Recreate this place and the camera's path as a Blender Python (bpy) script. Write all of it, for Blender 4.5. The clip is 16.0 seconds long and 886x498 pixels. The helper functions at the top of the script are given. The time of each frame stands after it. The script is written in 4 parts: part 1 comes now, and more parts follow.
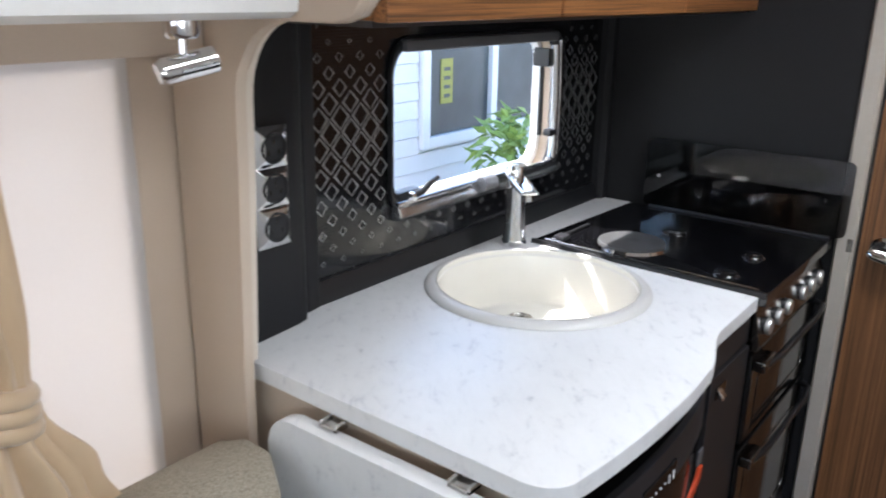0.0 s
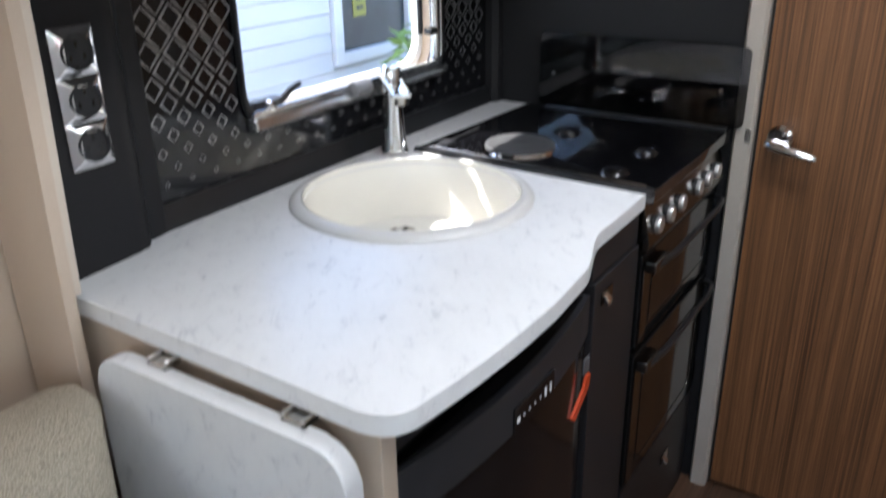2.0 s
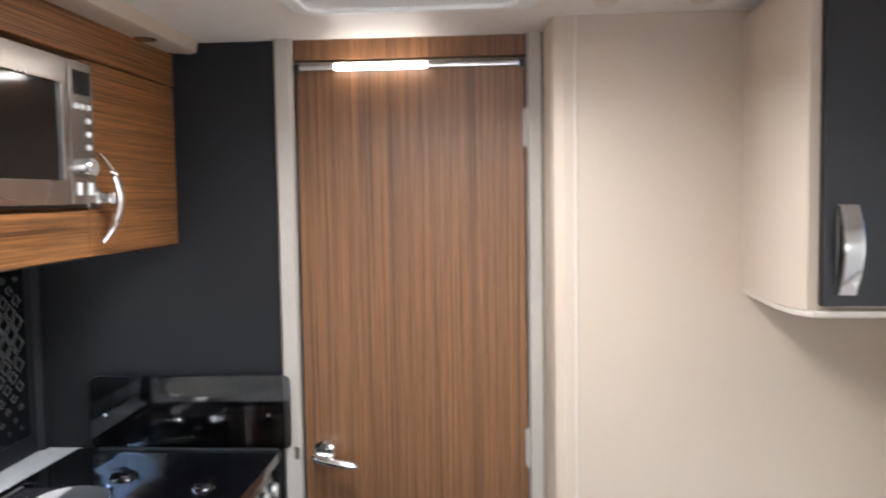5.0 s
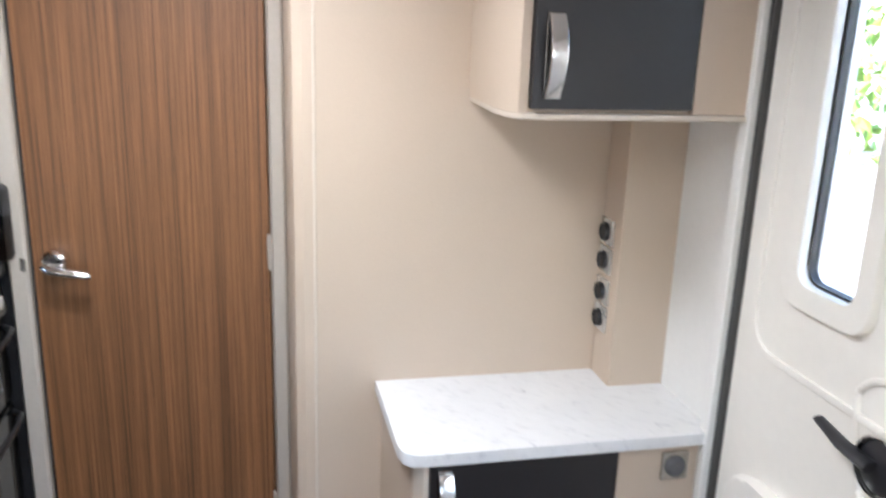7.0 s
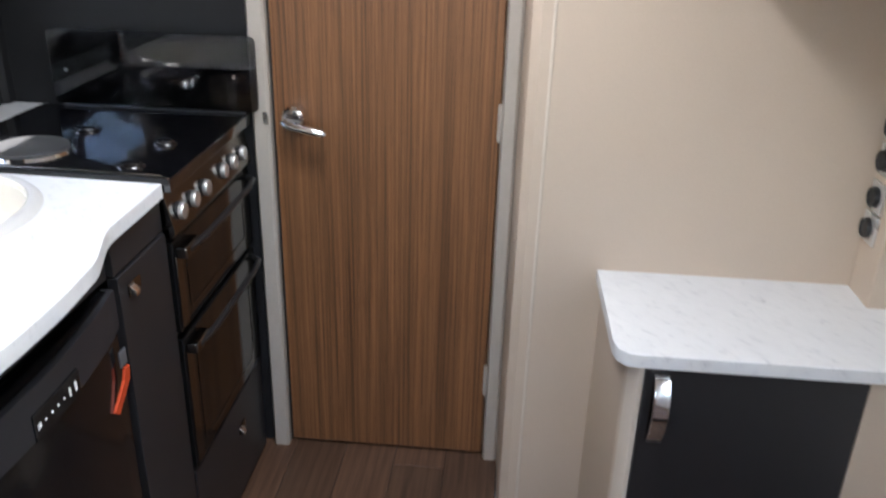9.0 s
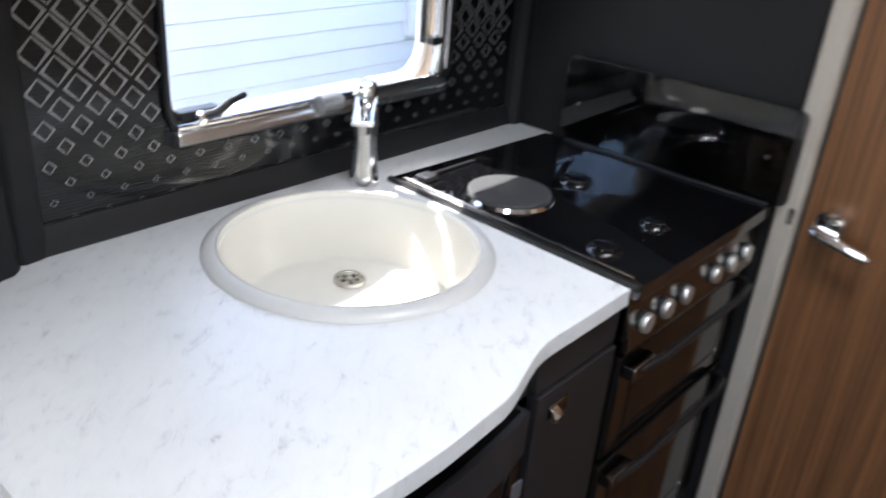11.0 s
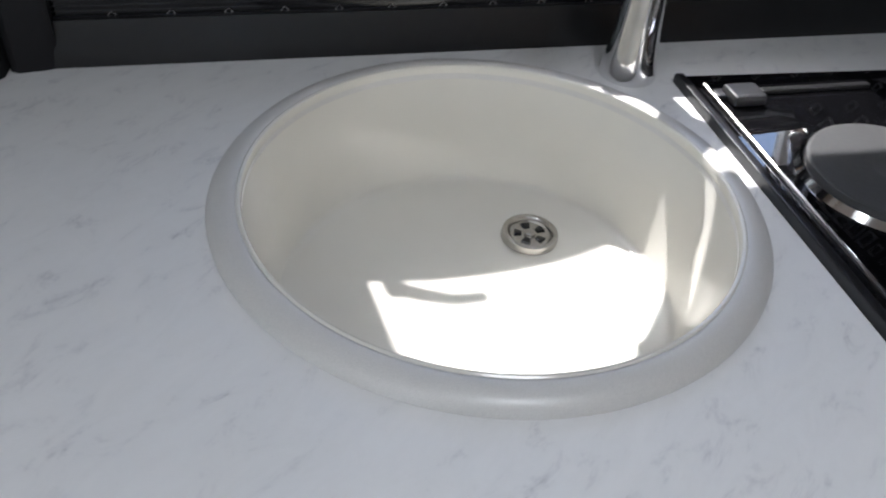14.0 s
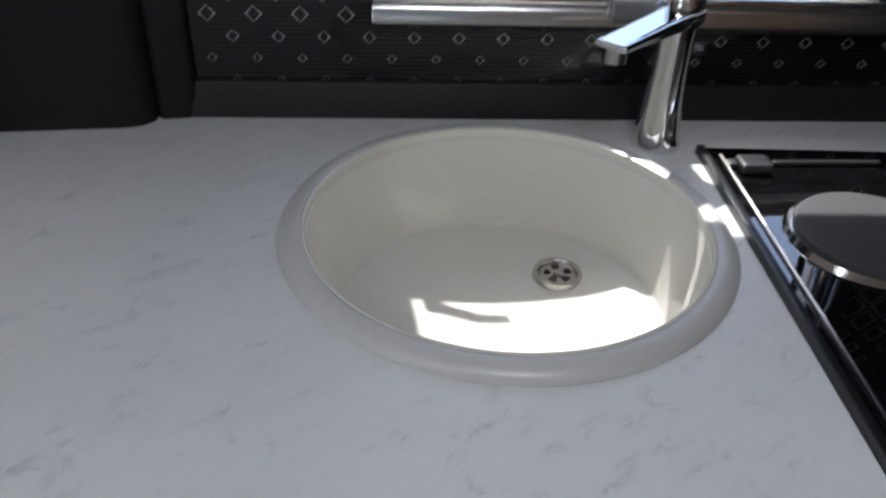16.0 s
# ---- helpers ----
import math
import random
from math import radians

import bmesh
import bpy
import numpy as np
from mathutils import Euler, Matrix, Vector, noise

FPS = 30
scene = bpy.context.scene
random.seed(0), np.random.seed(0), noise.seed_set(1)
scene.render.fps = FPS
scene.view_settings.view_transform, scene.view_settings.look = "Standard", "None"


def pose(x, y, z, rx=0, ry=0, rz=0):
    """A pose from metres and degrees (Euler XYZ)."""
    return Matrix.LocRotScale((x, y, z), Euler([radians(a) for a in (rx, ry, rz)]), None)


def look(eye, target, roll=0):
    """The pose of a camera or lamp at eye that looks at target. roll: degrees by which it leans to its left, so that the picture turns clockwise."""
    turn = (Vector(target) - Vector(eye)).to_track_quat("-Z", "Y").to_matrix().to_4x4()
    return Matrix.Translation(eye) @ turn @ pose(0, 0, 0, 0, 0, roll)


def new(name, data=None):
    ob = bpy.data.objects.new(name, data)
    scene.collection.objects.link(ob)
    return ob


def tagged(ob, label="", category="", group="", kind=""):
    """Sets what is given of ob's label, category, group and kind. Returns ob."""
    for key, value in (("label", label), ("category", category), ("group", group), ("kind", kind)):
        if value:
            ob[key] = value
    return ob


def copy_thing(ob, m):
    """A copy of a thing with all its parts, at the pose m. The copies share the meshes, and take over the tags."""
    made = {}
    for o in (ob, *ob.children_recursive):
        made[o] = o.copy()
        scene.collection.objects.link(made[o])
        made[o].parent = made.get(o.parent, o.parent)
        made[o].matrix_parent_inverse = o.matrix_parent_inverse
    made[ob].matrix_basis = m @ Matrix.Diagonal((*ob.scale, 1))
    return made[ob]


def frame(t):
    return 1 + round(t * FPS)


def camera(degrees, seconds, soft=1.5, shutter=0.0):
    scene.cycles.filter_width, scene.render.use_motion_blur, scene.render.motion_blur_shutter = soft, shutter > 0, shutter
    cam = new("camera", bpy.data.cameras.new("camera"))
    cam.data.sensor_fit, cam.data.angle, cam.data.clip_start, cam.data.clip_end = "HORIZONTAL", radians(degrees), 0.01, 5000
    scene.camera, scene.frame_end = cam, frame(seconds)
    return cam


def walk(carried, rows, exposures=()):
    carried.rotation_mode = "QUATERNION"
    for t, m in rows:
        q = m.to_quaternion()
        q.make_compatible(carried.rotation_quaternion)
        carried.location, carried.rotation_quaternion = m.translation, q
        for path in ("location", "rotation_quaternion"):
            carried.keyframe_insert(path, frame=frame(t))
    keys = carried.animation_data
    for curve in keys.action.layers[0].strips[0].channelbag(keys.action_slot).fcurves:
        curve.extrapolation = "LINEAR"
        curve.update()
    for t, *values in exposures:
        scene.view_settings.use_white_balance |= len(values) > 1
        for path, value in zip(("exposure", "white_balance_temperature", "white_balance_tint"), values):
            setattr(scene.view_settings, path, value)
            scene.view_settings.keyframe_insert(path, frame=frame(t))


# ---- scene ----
cam = camera(56.9, 16.0, soft=1.9, shutter=0.5)
PATH = [
    (0, (-1.985, -1.001, 1.482), (-0.474, 0.158, 0.871), 1.0),
    (0.5, (-1.918, -1.026, 1.47), (-0.371, 0.076, 0.844), 0.8),
    (1, (-1.86, -1.029, 1.439), (-0.339, 0.029, 0.686), -0.0),
    (1.5, (-1.829, -1.037, 1.404), (-0.344, -0.03, 0.52), -0.5),
    (2, (-1.822, -1.049, 1.426), (-0.29, -0.035, 0.635), -1.0),
    (2.5, (-1.847, -1.051, 1.469), (-0.201, 0.001, 1.04), -0.8),
    (3, (-1.876, -1.004, 1.505), (-0.122, -0.054, 1.356), -1.7),
    (3.5, (-1.887, -1.0, 1.51), (-0.021, -0.283, 1.445), -1.2),
    (4, (-1.871, -1.031, 1.53), (0.093, -0.665, 1.453), -0.4),
    (4.5, (-1.884, -1.09, 1.551), (0.103, -0.886, 1.446), -0.6),
    (5, (-1.907, -1.136, 1.546), (0.085, -1.002, 1.416), -0.9),
    (5.2, (-1.915, -1.143, 1.542), (0.079, -1.113, 1.398), -0.6),
    (7.3, (-1.955, -1.201, 1.488), (-0.124, -1.716, 0.867), 3.4),
    (7.5, (-1.932, -1.196, 1.481), (-0.139, -1.693, 0.747), 4.0),
    (8, (-1.925, -1.201, 1.464), (-0.132, -1.483, 0.623), 2.8),
    (8.5, (-1.889, -1.199, 1.46), (-0.086, -1.22, 0.593), 1.9),
    (9, (-1.852, -1.221, 1.456), (-0.033, -1.081, 0.637), 1.7),
    (9.5, (-1.81, -1.243, 1.485), (0.07, -0.945, 0.868), 2.2),
    (10, (-1.752, -1.156, 1.488), (0.092, -0.633, 0.916), 3.1),
    (10.2, (-1.708, -1.097, 1.516), (0.071, -0.445, 0.875), 4.1),
    (12.3, (-1.166, -0.999, 1.386), (-0.276, 0.470, 0.360), 2.6),
    (12.5, (-1.155, -0.943, 1.379), (-0.235, 0.482, 0.320), 3.1),
    (13, (-1.056, -0.848, 1.366), (-0.181, 0.563, 0.251), 7.4),
    (13.5, (-0.988, -0.765, 1.349), (-0.261, 0.658, 0.145), 8.2),
    (14, (-0.905, -0.737, 1.323), (-0.455, 0.717, 0.026), 5.7),
    (14.5, (-0.799, -0.733, 1.325), (-0.639, 0.746, -0.010), 4.1),
    (15, (-0.768, -0.747, 1.323), (-0.744, 0.743, -0.012), 2.3),
    (15.5, (-0.787, -0.816, 1.339), (-0.778, 0.727, 0.067), 1.8),
    (16, (-0.831, -0.903, 1.364), (-0.705, 0.743, 0.234), 2.3),
]
EXPOSURES = [(t, stops, 6080, 12) for t, stops in ((0, 2.35), (2, 2.25), (2.5, 1.85), (3, 1.8), (3.5, 2.3), (4, 2.75), (5, 3.1), (7.5, 3.15), (8.5, 2.85), (10, 2.65), (12.3, 1.85), (13.5, 1.5), (14.5, 1.08), (16, 0.85))]
walk(cam, [(t, look(eye, target, roll)) for t, eye, target, roll in PATH], EXPOSURES)

# ---- light ----
world = bpy.data.worlds.new("sky")
scene.world = world
world.use_nodes = True
wn = world.node_tree.nodes
sky = wn.new("ShaderNodeTexSky")
sky.sky_type, sky.sun_disc = "NISHITA", False
SUN_WAY = Vector((0.09, -0.74, -1.0)).normalized()
sky.sun_elevation = math.asin(-SUN_WAY.z)
sky.sun_rotation = math.atan2(-SUN_WAY.x, -SUN_WAY.y)
wn["Background"].inputs["Strength"].default_value = 0.15
world.node_tree.links.new(sky.outputs[0], wn["Background"].inputs["Color"])
sun = new("sun", bpy.data.lights.new("sun", "SUN"))
sun.data.energy, sun.data.angle, sun.data.color = 4.0, radians(1.0), (1.0, 0.95, 0.88)
sun.matrix_basis = look((0, 3, 6), Vector((0, 3, 6)) + SUN_WAY)


def window_light(name, eye, target, w, h, watts, color=(1, 1, 1)):
    lamp = new(name, bpy.data.lights.new(name, "AREA"))
    lamp.data.shape, lamp.data.size, lamp.data.size_y = "RECTANGLE", w, h
    lamp.data.energy, lamp.data.color = watts, color
    lamp.matrix_basis = look(eye, target)
    return lamp


# daylight that enters by the openings: front windows, roof light, side windows, entrance door
window_light("daylight_front", (-4.36, -1.05, 1.25), (-3, -1.05, 1.2), 1.6, 0.5, 0.65, (0.93, 0.97, 1.0))
window_light("daylight_roof", (-1.55, -1.05, 1.96), (-1.55, -1.05, 0), 0.62, 0.42, 2.0, (0.95, 0.98, 1.0))
window_light("daylight_roof_small", (-0.68, -0.98, 1.99), (-0.68, -0.98, 0), 0.34, 0.34, 2.3, (0.95, 0.98, 1.0))
window_light("daylight_lounge", (-2.6, -2.06, 1.25), (-2.6, -1, 1.15), 1.0, 0.45, 0.9, (0.95, 0.98, 1.0))


# ---- materials ----
def mat(name, color=(0.5, 0.5, 0.5), rough=0.5, metal=0.0, **more):
    m = bpy.data.materials.new(name)
    m.use_nodes = True
    b = m.node_tree.nodes["Principled BSDF"]
    b.inputs["Base Color"].default_value = (*color, 1)
    b.inputs["Roughness"].default_value, b.inputs["Metallic"].default_value = rough, metal
    for key, value in more.items():
        b.inputs[key.replace("_", " ")].default_value = value
    return m


def coords(m, scale=(1, 1, 1), turn=(0, 0, 0)):
    n, l = m.node_tree.nodes, m.node_tree.links
    tc, mp = n.new("ShaderNodeTexCoord"), n.new("ShaderNodeMapping")
    mp.inputs["Scale"].default_value, mp.inputs["Rotation"].default_value = scale, turn
    l.new(tc.outputs["Object"], mp.inputs["Vector"])
    return mp.outputs[0]


def noise_of(m, scale, detail=4.0, rough=0.55, stretch=(1, 1, 1), distort=0.0):
    n, l = m.node_tree.nodes, m.node_tree.links
    t = n.new("ShaderNodeTexNoise")
    t.inputs["Scale"].default_value, t.inputs["Detail"].default_value = scale, detail
    t.inputs["Roughness"].default_value, t.inputs["Distortion"].default_value = rough, distort
    l.new(coords(m, stretch), t.inputs["Vector"])
    return t.outputs["Fac"]


def ramp(m, fac, stops):
    n, l = m.node_tree.nodes, m.node_tree.links
    r = n.new("ShaderNodeValToRGB")
    while len(r.color_ramp.elements) < len(stops):
        r.color_ramp.elements.new(0.5)
    for e, (p, c) in zip(r.color_ramp.elements, stops):
        e.position, e.color = p, (*c, 1)
    l.new(fac, r.inputs[0])
    return r.outputs[0]


def mix(m, fac, a, b, kind="MIX"):
    n, l = m.node_tree.nodes, m.node_tree.links
    x = n.new("ShaderNodeMix")
    x.data_type, x.blend_type = "RGBA", kind
    for socket, value in ((x.inputs[0], fac), (x.inputs[6], a), (x.inputs[7], b)):
        if isinstance(value, (int, float)):
            socket.default_value = value
        elif isinstance(value, tuple):
            socket.default_value = (*value, 1)
        else:
            l.new(value, socket)
    return x.outputs[2]


def to(m, value, socket="Base Color"):
    m.node_tree.links.new(value, m.node_tree.nodes["Principled BSDF"].inputs[socket])


def relief(m, fac, strength, distance=0.001):
    n, l = m.node_tree.nodes, m.node_tree.links
    b = n.new("ShaderNodeBump")
    b.inputs["Strength"].default_value, b.inputs["Distance"].default_value = strength, distance
    l.new(fac, b.inputs["Height"])
    l.new(b.outputs[0], n["Principled BSDF"].inputs["Normal"])


def gloss(m, fac, low, high):
    n, l = m.node_tree.nodes, m.node_tree.links
    r = n.new("ShaderNodeMapRange")
    r.inputs["To Min"].default_value, r.inputs["To Max"].default_value = low, high
    l.new(fac, r.inputs["Value"])
    l.new(r.outputs[0], n["Principled BSDF"].inputs["Roughness"])


def zebrano(name, stretch, light, dark, rough=0.38, contrast=1.0):
    """Striped laminate: the grain runs along the axis with the small stretch. Wide drifts, streaks and hair-fine pores."""
    m = mat(name, light, rough)
    streaks = noise_of(m, 1.0, 3.0, 0.6, stretch, 0.6)
    pores = noise_of(m, 3.1, 3.0, 0.7, tuple(v * (1.6 if v < 10 else 1.0) for v in stretch), 0.2)
    broad = noise_of(m, 0.13, 3.0, 0.55, stretch, 0.4)
    mid = tuple((a + b) / 2 for a, b in zip(light, dark))
    stripes = ramp(m, streaks, [(0.50 - 0.17 / contrast, dark), (0.50 - 0.06 / contrast, mid), (0.50 + 0.03 / contrast, light), (0.50 + 0.15 / contrast, tuple(min(1, c * 1.22) for c in light))])
    fine = ramp(m, pores, [(0.34, (0.62, 0.58, 0.54)), (0.47, (1.0, 1.0, 1.0)), (0.66, (1.12, 1.11, 1.10))])
    tone = ramp(m, broad, [(0.32, (0.72, 0.70, 0.68)), (0.50, (1.0, 1.0, 1.0)), (0.68, (1.16, 1.15, 1.14))])
    to(m, mix(m, 1.0, mix(m, 1.0, stripes, tone, "MULTIPLY"), fine, "MULTIPLY"))
    relief(m, pores, 0.12, 0.0006)
    gloss(m, streaks, rough - 0.06, rough + 0.1)
    return m


WOOD_DOOR = zebrano("zebrano_upright", (260, 260, 1.5), (0.205, 0.092, 0.036), (0.085, 0.036, 0.014), 0.42, 0.85)
WOOD_OVER = zebrano("zebrano_level", (2.4, 250, 250), (0.255, 0.107, 0.034), (0.078, 0.030, 0.010), 0.36, 1.1)


def plain(name, color, rough, spread=0.06, scale=60.0, bump=0.05, metal=0.0, **more):
    m = mat(name, color, rough, metal, **more)
    f, g = noise_of(m, scale, 4.0), noise_of(m, 2.3, 3.0)
    lo, hi = tuple(c * (1 - spread) for c in color), tuple(min(1, c * (1 + spread)) for c in color)
    to(m, mix(m, 0.5, ramp(m, f, [(0.3, lo), (0.7, hi)]), ramp(m, g, [(0.35, lo), (0.65, hi)])))
    relief(m, f, bump, 0.0005)
    gloss(m, g, max(0.02, rough - 0.06), rough + 0.06)
    return m


BEIGE = plain("beige_laminate", (0.55, 0.445, 0.345), 0.5, 0.04, 260, 0.12)
BEIGE_EDGE = plain("beige_edging", (0.62, 0.54, 0.45), 0.4, 0.03, 80)
JAMB = plain("greige_jamb", (0.43, 0.385, 0.33), 0.45, 0.05, 90)
DARKWALL = plain("charcoal_wallboard", (0.0130, 0.0126, 0.0138), 0.6, 0.12, 160, 0.12, Specular_IOR_Level=0.25)
DARKCAB = plain("charcoal_cabinet_laminate", (0.0185, 0.0172, 0.0182), 0.38, 0.10, 120, 0.06)
CEIL = plain("ceiling_board", (0.74, 0.69, 0.63), 0.45, 0.03, 120, 0.08)
WHITE = plain("white_plastic", (0.80, 0.79, 0.76), 0.35, 0.03, 70)
SHELL = plain("off_white_door_moulding", (0.86, 0.825, 0.76), 0.42, 0.03, 40)
BLACK = plain("black_plastic", (0.012, 0.012, 0.013), 0.34, 0.2, 90, 0.04)
SEALGREY = plain("grey_rubber", (0.060, 0.058, 0.056), 0.6, 0.15, 150, 0.08)
RUBBER = plain("black_rubber", (0.014, 0.014, 0.015), 0.7, 0.2, 200, 0.1)
ENAMEL = plain("black_enamel", (0.006, 0.006, 0.007), 0.12, 0.2, 50, 0.01)
DOORGLASS = plain("black_oven_glass", (0.006, 0.006, 0.006), 0.05, 0.1, 50, 0.0)
STEEL = plain("brushed_steel", (0.52, 0.50, 0.47), 0.26, 0.08, 140, 0.03, 1.0)
DIMSTEEL = plain("dark_mirror_steel", (0.20, 0.185, 0.17), 0.16, 0.08, 140, 0.02, 1.0)
CHROME = plain("chrome", (0.80, 0.80, 0.80), 0.06, 0.03, 30, 0.0, 1.0)
ALU = plain("satin_aluminium", (0.62, 0.62, 0.62), 0.24, 0.05, 120, 0.02, 1.0)
IRON = plain("cast_iron_plate", (0.040, 0.040, 0.041), 0.62, 0.15, 300, 0.15)
SINK = plain("cream_enamel_sink", (0.70, 0.68, 0.62), 0.12, 0.02, 30, 0.0)
ORANGE = plain("orange_label", (0.50, 0.055, 0.012), 0.45, 0.06, 60)
BLIND = plain("cream_window_blind", (0.76, 0.72, 0.685), 0.7, 0.03, 180, 0.15)
_bn, _bl = BLIND.node_tree.nodes, BLIND.node_tree.links
_tr, _mx = _bn.new("ShaderNodeBsdfTranslucent"), _bn.new("ShaderNodeMixShader")
_tr.inputs["Color"].default_value = (0.56, 0.53, 0.50, 1)
_mx.inputs[0].default_value = 0.5
_bl.new(_bn["Principled BSDF"].outputs[0], _mx.inputs[1])
_bl.new(_tr.outputs[0], _mx.inputs[2])
_bl.new(_mx.outputs[0], _bn["Material Output"].inputs["Surface"])
CHARBAR = plain("charcoal_plastic", (0.022, 0.022, 0.025), 0.36, 0.1, 90)
GREYPLASTIC = plain("mid_grey_plastic", (0.10, 0.10, 0.105), 0.4, 0.08, 70)

# worktop: off-white laminate with short drifting grey flecks
WORKTOP = mat("white_fleck_worktop", (0.78, 0.775, 0.77), 0.34)
_turned = WORKTOP.node_tree.nodes.new("ShaderNodeMapping")
_turned.inputs["Scale"].default_value = (24.0, 50.0, 30.0)
WORKTOP.node_tree.links.new(coords(WORKTOP, (1, 1, 1), (0, 0, radians(-42))), _turned.inputs["Vector"])
_n1 = WORKTOP.node_tree.nodes.new("ShaderNodeTexNoise")
_n1.inputs["Scale"].default_value, _n1.inputs["Detail"].default_value = 1.0, 7.0
_n1.inputs["Roughness"].default_value, _n1.inputs["Distortion"].default_value = 0.72, 0.5
WORKTOP.node_tree.links.new(_turned.outputs[0], _n1.inputs["Vector"])
_a = _n1.outputs["Fac"]
_b = noise_of(WORKTOP, 3.6, 3.0, 0.5)
_flecks = ramp(WORKTOP, _a, [(0.27, (0.48, 0.48, 0.49)), (0.36, (0.69, 0.69, 0.695)), (0.435, (0.775, 0.775, 0.77)), (0.60, (0.80, 0.80, 0.795))])
_clouds = ramp(WORKTOP, _b, [(0.3, (0.92, 0.92, 0.925)), (0.7, (1.0, 1.0, 1.0))])
to(WORKTOP, mix(WORKTOP, 1.0, _flecks, _clouds, "MULTIPLY"))
relief(WORKTOP, noise_of(WORKTOP, 500.0, 2.0), 0.05, 0.0003)
gloss(WORKTOP, _b, 0.27, 0.38)

# sink rim: speckled off-white
RIM = mat("speckled_sink_rim", (0.7, 0.68, 0.64), 0.3)
_r = noise_of(RIM, 1500.0, 2.0)
to(RIM, ramp(RIM, _r, [(0.30, (0.53, 0.52, 0.50)), (0.70, (0.66, 0.645, 0.62))]))

# floor: brown plank vinyl
FLOORMAT = mat("walnut_vinyl_plank", (0.16, 0.10, 0.07), 0.42)
_info = FLOORMAT.node_tree.nodes.new("ShaderNodeObjectInfo")
_g = noise_of(FLOORMAT, 1.0, 5.0, 0.6, (3.0, 60, 60), 0.3)
_grain = ramp(FLOORMAT, _g, [(0.32, (0.045, 0.023, 0.014)), (0.6, (0.118, 0.066, 0.040))])
_tone = ramp(FLOORMAT, _info.outputs["Random"], [(0.0, (0.75, 0.74, 0.73)), (1.0, (1.15, 1.1, 1.08))])
to(FLOORMAT, mix(FLOORMAT, 1.0, _grain, _tone, "MULTIPLY"))
relief(FLOORMAT, _g, 0.15, 0.0008)

# splashback: gloss black with fine level ribs
SPLASH = mat("gloss_black_splashback", (0.006, 0.006, 0.007), 0.08)
_w = SPLASH.node_tree.nodes.new("ShaderNodeTexWave")
_w.wave_type, _w.bands_direction = "BANDS", "Z"
_w.inputs["Scale"].default_value = 62.0
SPLASH.node_tree.links.new(coords(SPLASH), _w.inputs["Vector"])
to(SPLASH, ramp(SPLASH, _w.outputs["Fac"], [(0.70, (0.004, 0.004, 0.005)), (0.97, (0.018, 0.018, 0.020))]))
PRINT = plain("silver_print", (0.30, 0.295, 0.29), 0.30, 0.15, 150, 0.05, 0.35)
KNOBSTEEL = plain("satin_knob_steel", (0.66, 0.65, 0.63), 0.32, 0.04, 90, 0.02, 0.85)
SILVER = plain("polished_silver_plastic", (0.70, 0.69, 0.67), 0.27, 0.04, 90, 0.02, 0.7)

FABRIC = mat("cream_boucle", (0.56, 0.49, 0.37), 0.95)
_v = FABRIC.node_tree.nodes.new("ShaderNodeTexVoronoi")
_v.inputs["Scale"].default_value = 420.0
FABRIC.node_tree.links.new(coords(FABRIC), _v.inputs["Vector"])
to(FABRIC, ramp(FABRIC, _v.outputs["Distance"], [(0.1, (0.62, 0.55, 0.43)), (0.8, (0.33, 0.285, 0.21))]))
relief(FABRIC, _v.outputs["Distance"], 0.9, -0.004)

SATIN = plain("gold_beige_satin", (0.55, 0.40, 0.25), 0.36, 0.08, 20, 0.05, Sheen_Weight=0.4)

GLASS = mat("clear_acrylic", (0.96, 0.98, 0.98), 0.02, Transmission_Weight=1.0, IOR=1.02)
SMOKED = mat("smoked_lid_glass", (0.004, 0.004, 0.005), 0.01)
_sn, _sl = SMOKED.node_tree.nodes, SMOKED.node_tree.links
_fr, _tp, _gl, _mx = _sn.new("ShaderNodeFresnel"), _sn.new("ShaderNodeBsdfTransparent"), _sn.new("ShaderNodeBsdfGlossy"), _sn.new("ShaderNodeMixShader")
_fr.inputs["IOR"].default_value, _gl.inputs["Roughness"].default_value = 1.60, 0.004
_tp.inputs["Color"].default_value = (0.50, 0.50, 0.52, 1)
_sl.new(_fr.outputs[0], _mx.inputs[0])
_sl.new(_tp.outputs[0], _mx.inputs[1])
_sl.new(_gl.outputs[0], _mx.inputs[2])
_sl.new(_mx.outputs[0], _sn["Material Output"].inputs["Surface"])
LED = mat("led_strip", (1, 1, 1), 0.4)
LED.node_tree.nodes["Principled BSDF"].inputs["Emission Color"].default_value = (1.0, 0.93, 0.82, 1)
LED.node_tree.nodes["Principled BSDF"].inputs["Emission Strength"].default_value = 2.0
CLAD = plain("pale_blue_cladding", (0.74, 0.75, 0.77), 0.6, 0.05, 50, 0.2)
OUTFRAME = plain("white_window_frame", (0.85, 0.85, 0.85), 0.4, 0.02)
# grey-green base colour stands in for surroundings mirrored in the glass
OUTGLASS = plain("dark_glass_reflection_grey", (0.085, 0.095, 0.095), 0.06, 0.3, 3, 0.0)
YELLOW = plain("yellow_sign", (0.36, 0.34, 0.07), 0.5, 0.05)
SPRIG = plain("fresh_leaf_green", (0.30, 0.42, 0.11), 0.45, 0.35, 40)
LEAF = plain("leaf_green", (0.13, 0.22, 0.035), 0.5, 0.3, 30)
# unseen ground: paleness is made up, to bounce light onto the clad building
BOUNCE_GROUND = plain("pale_bounce_ground", (0.21, 0.205, 0.20), 0.85, 0.2, 12, 0.3)
HEDGE = plain("hedge_green", (0.06, 0.11, 0.03), 0.7, 0.4, 14, 0.5)


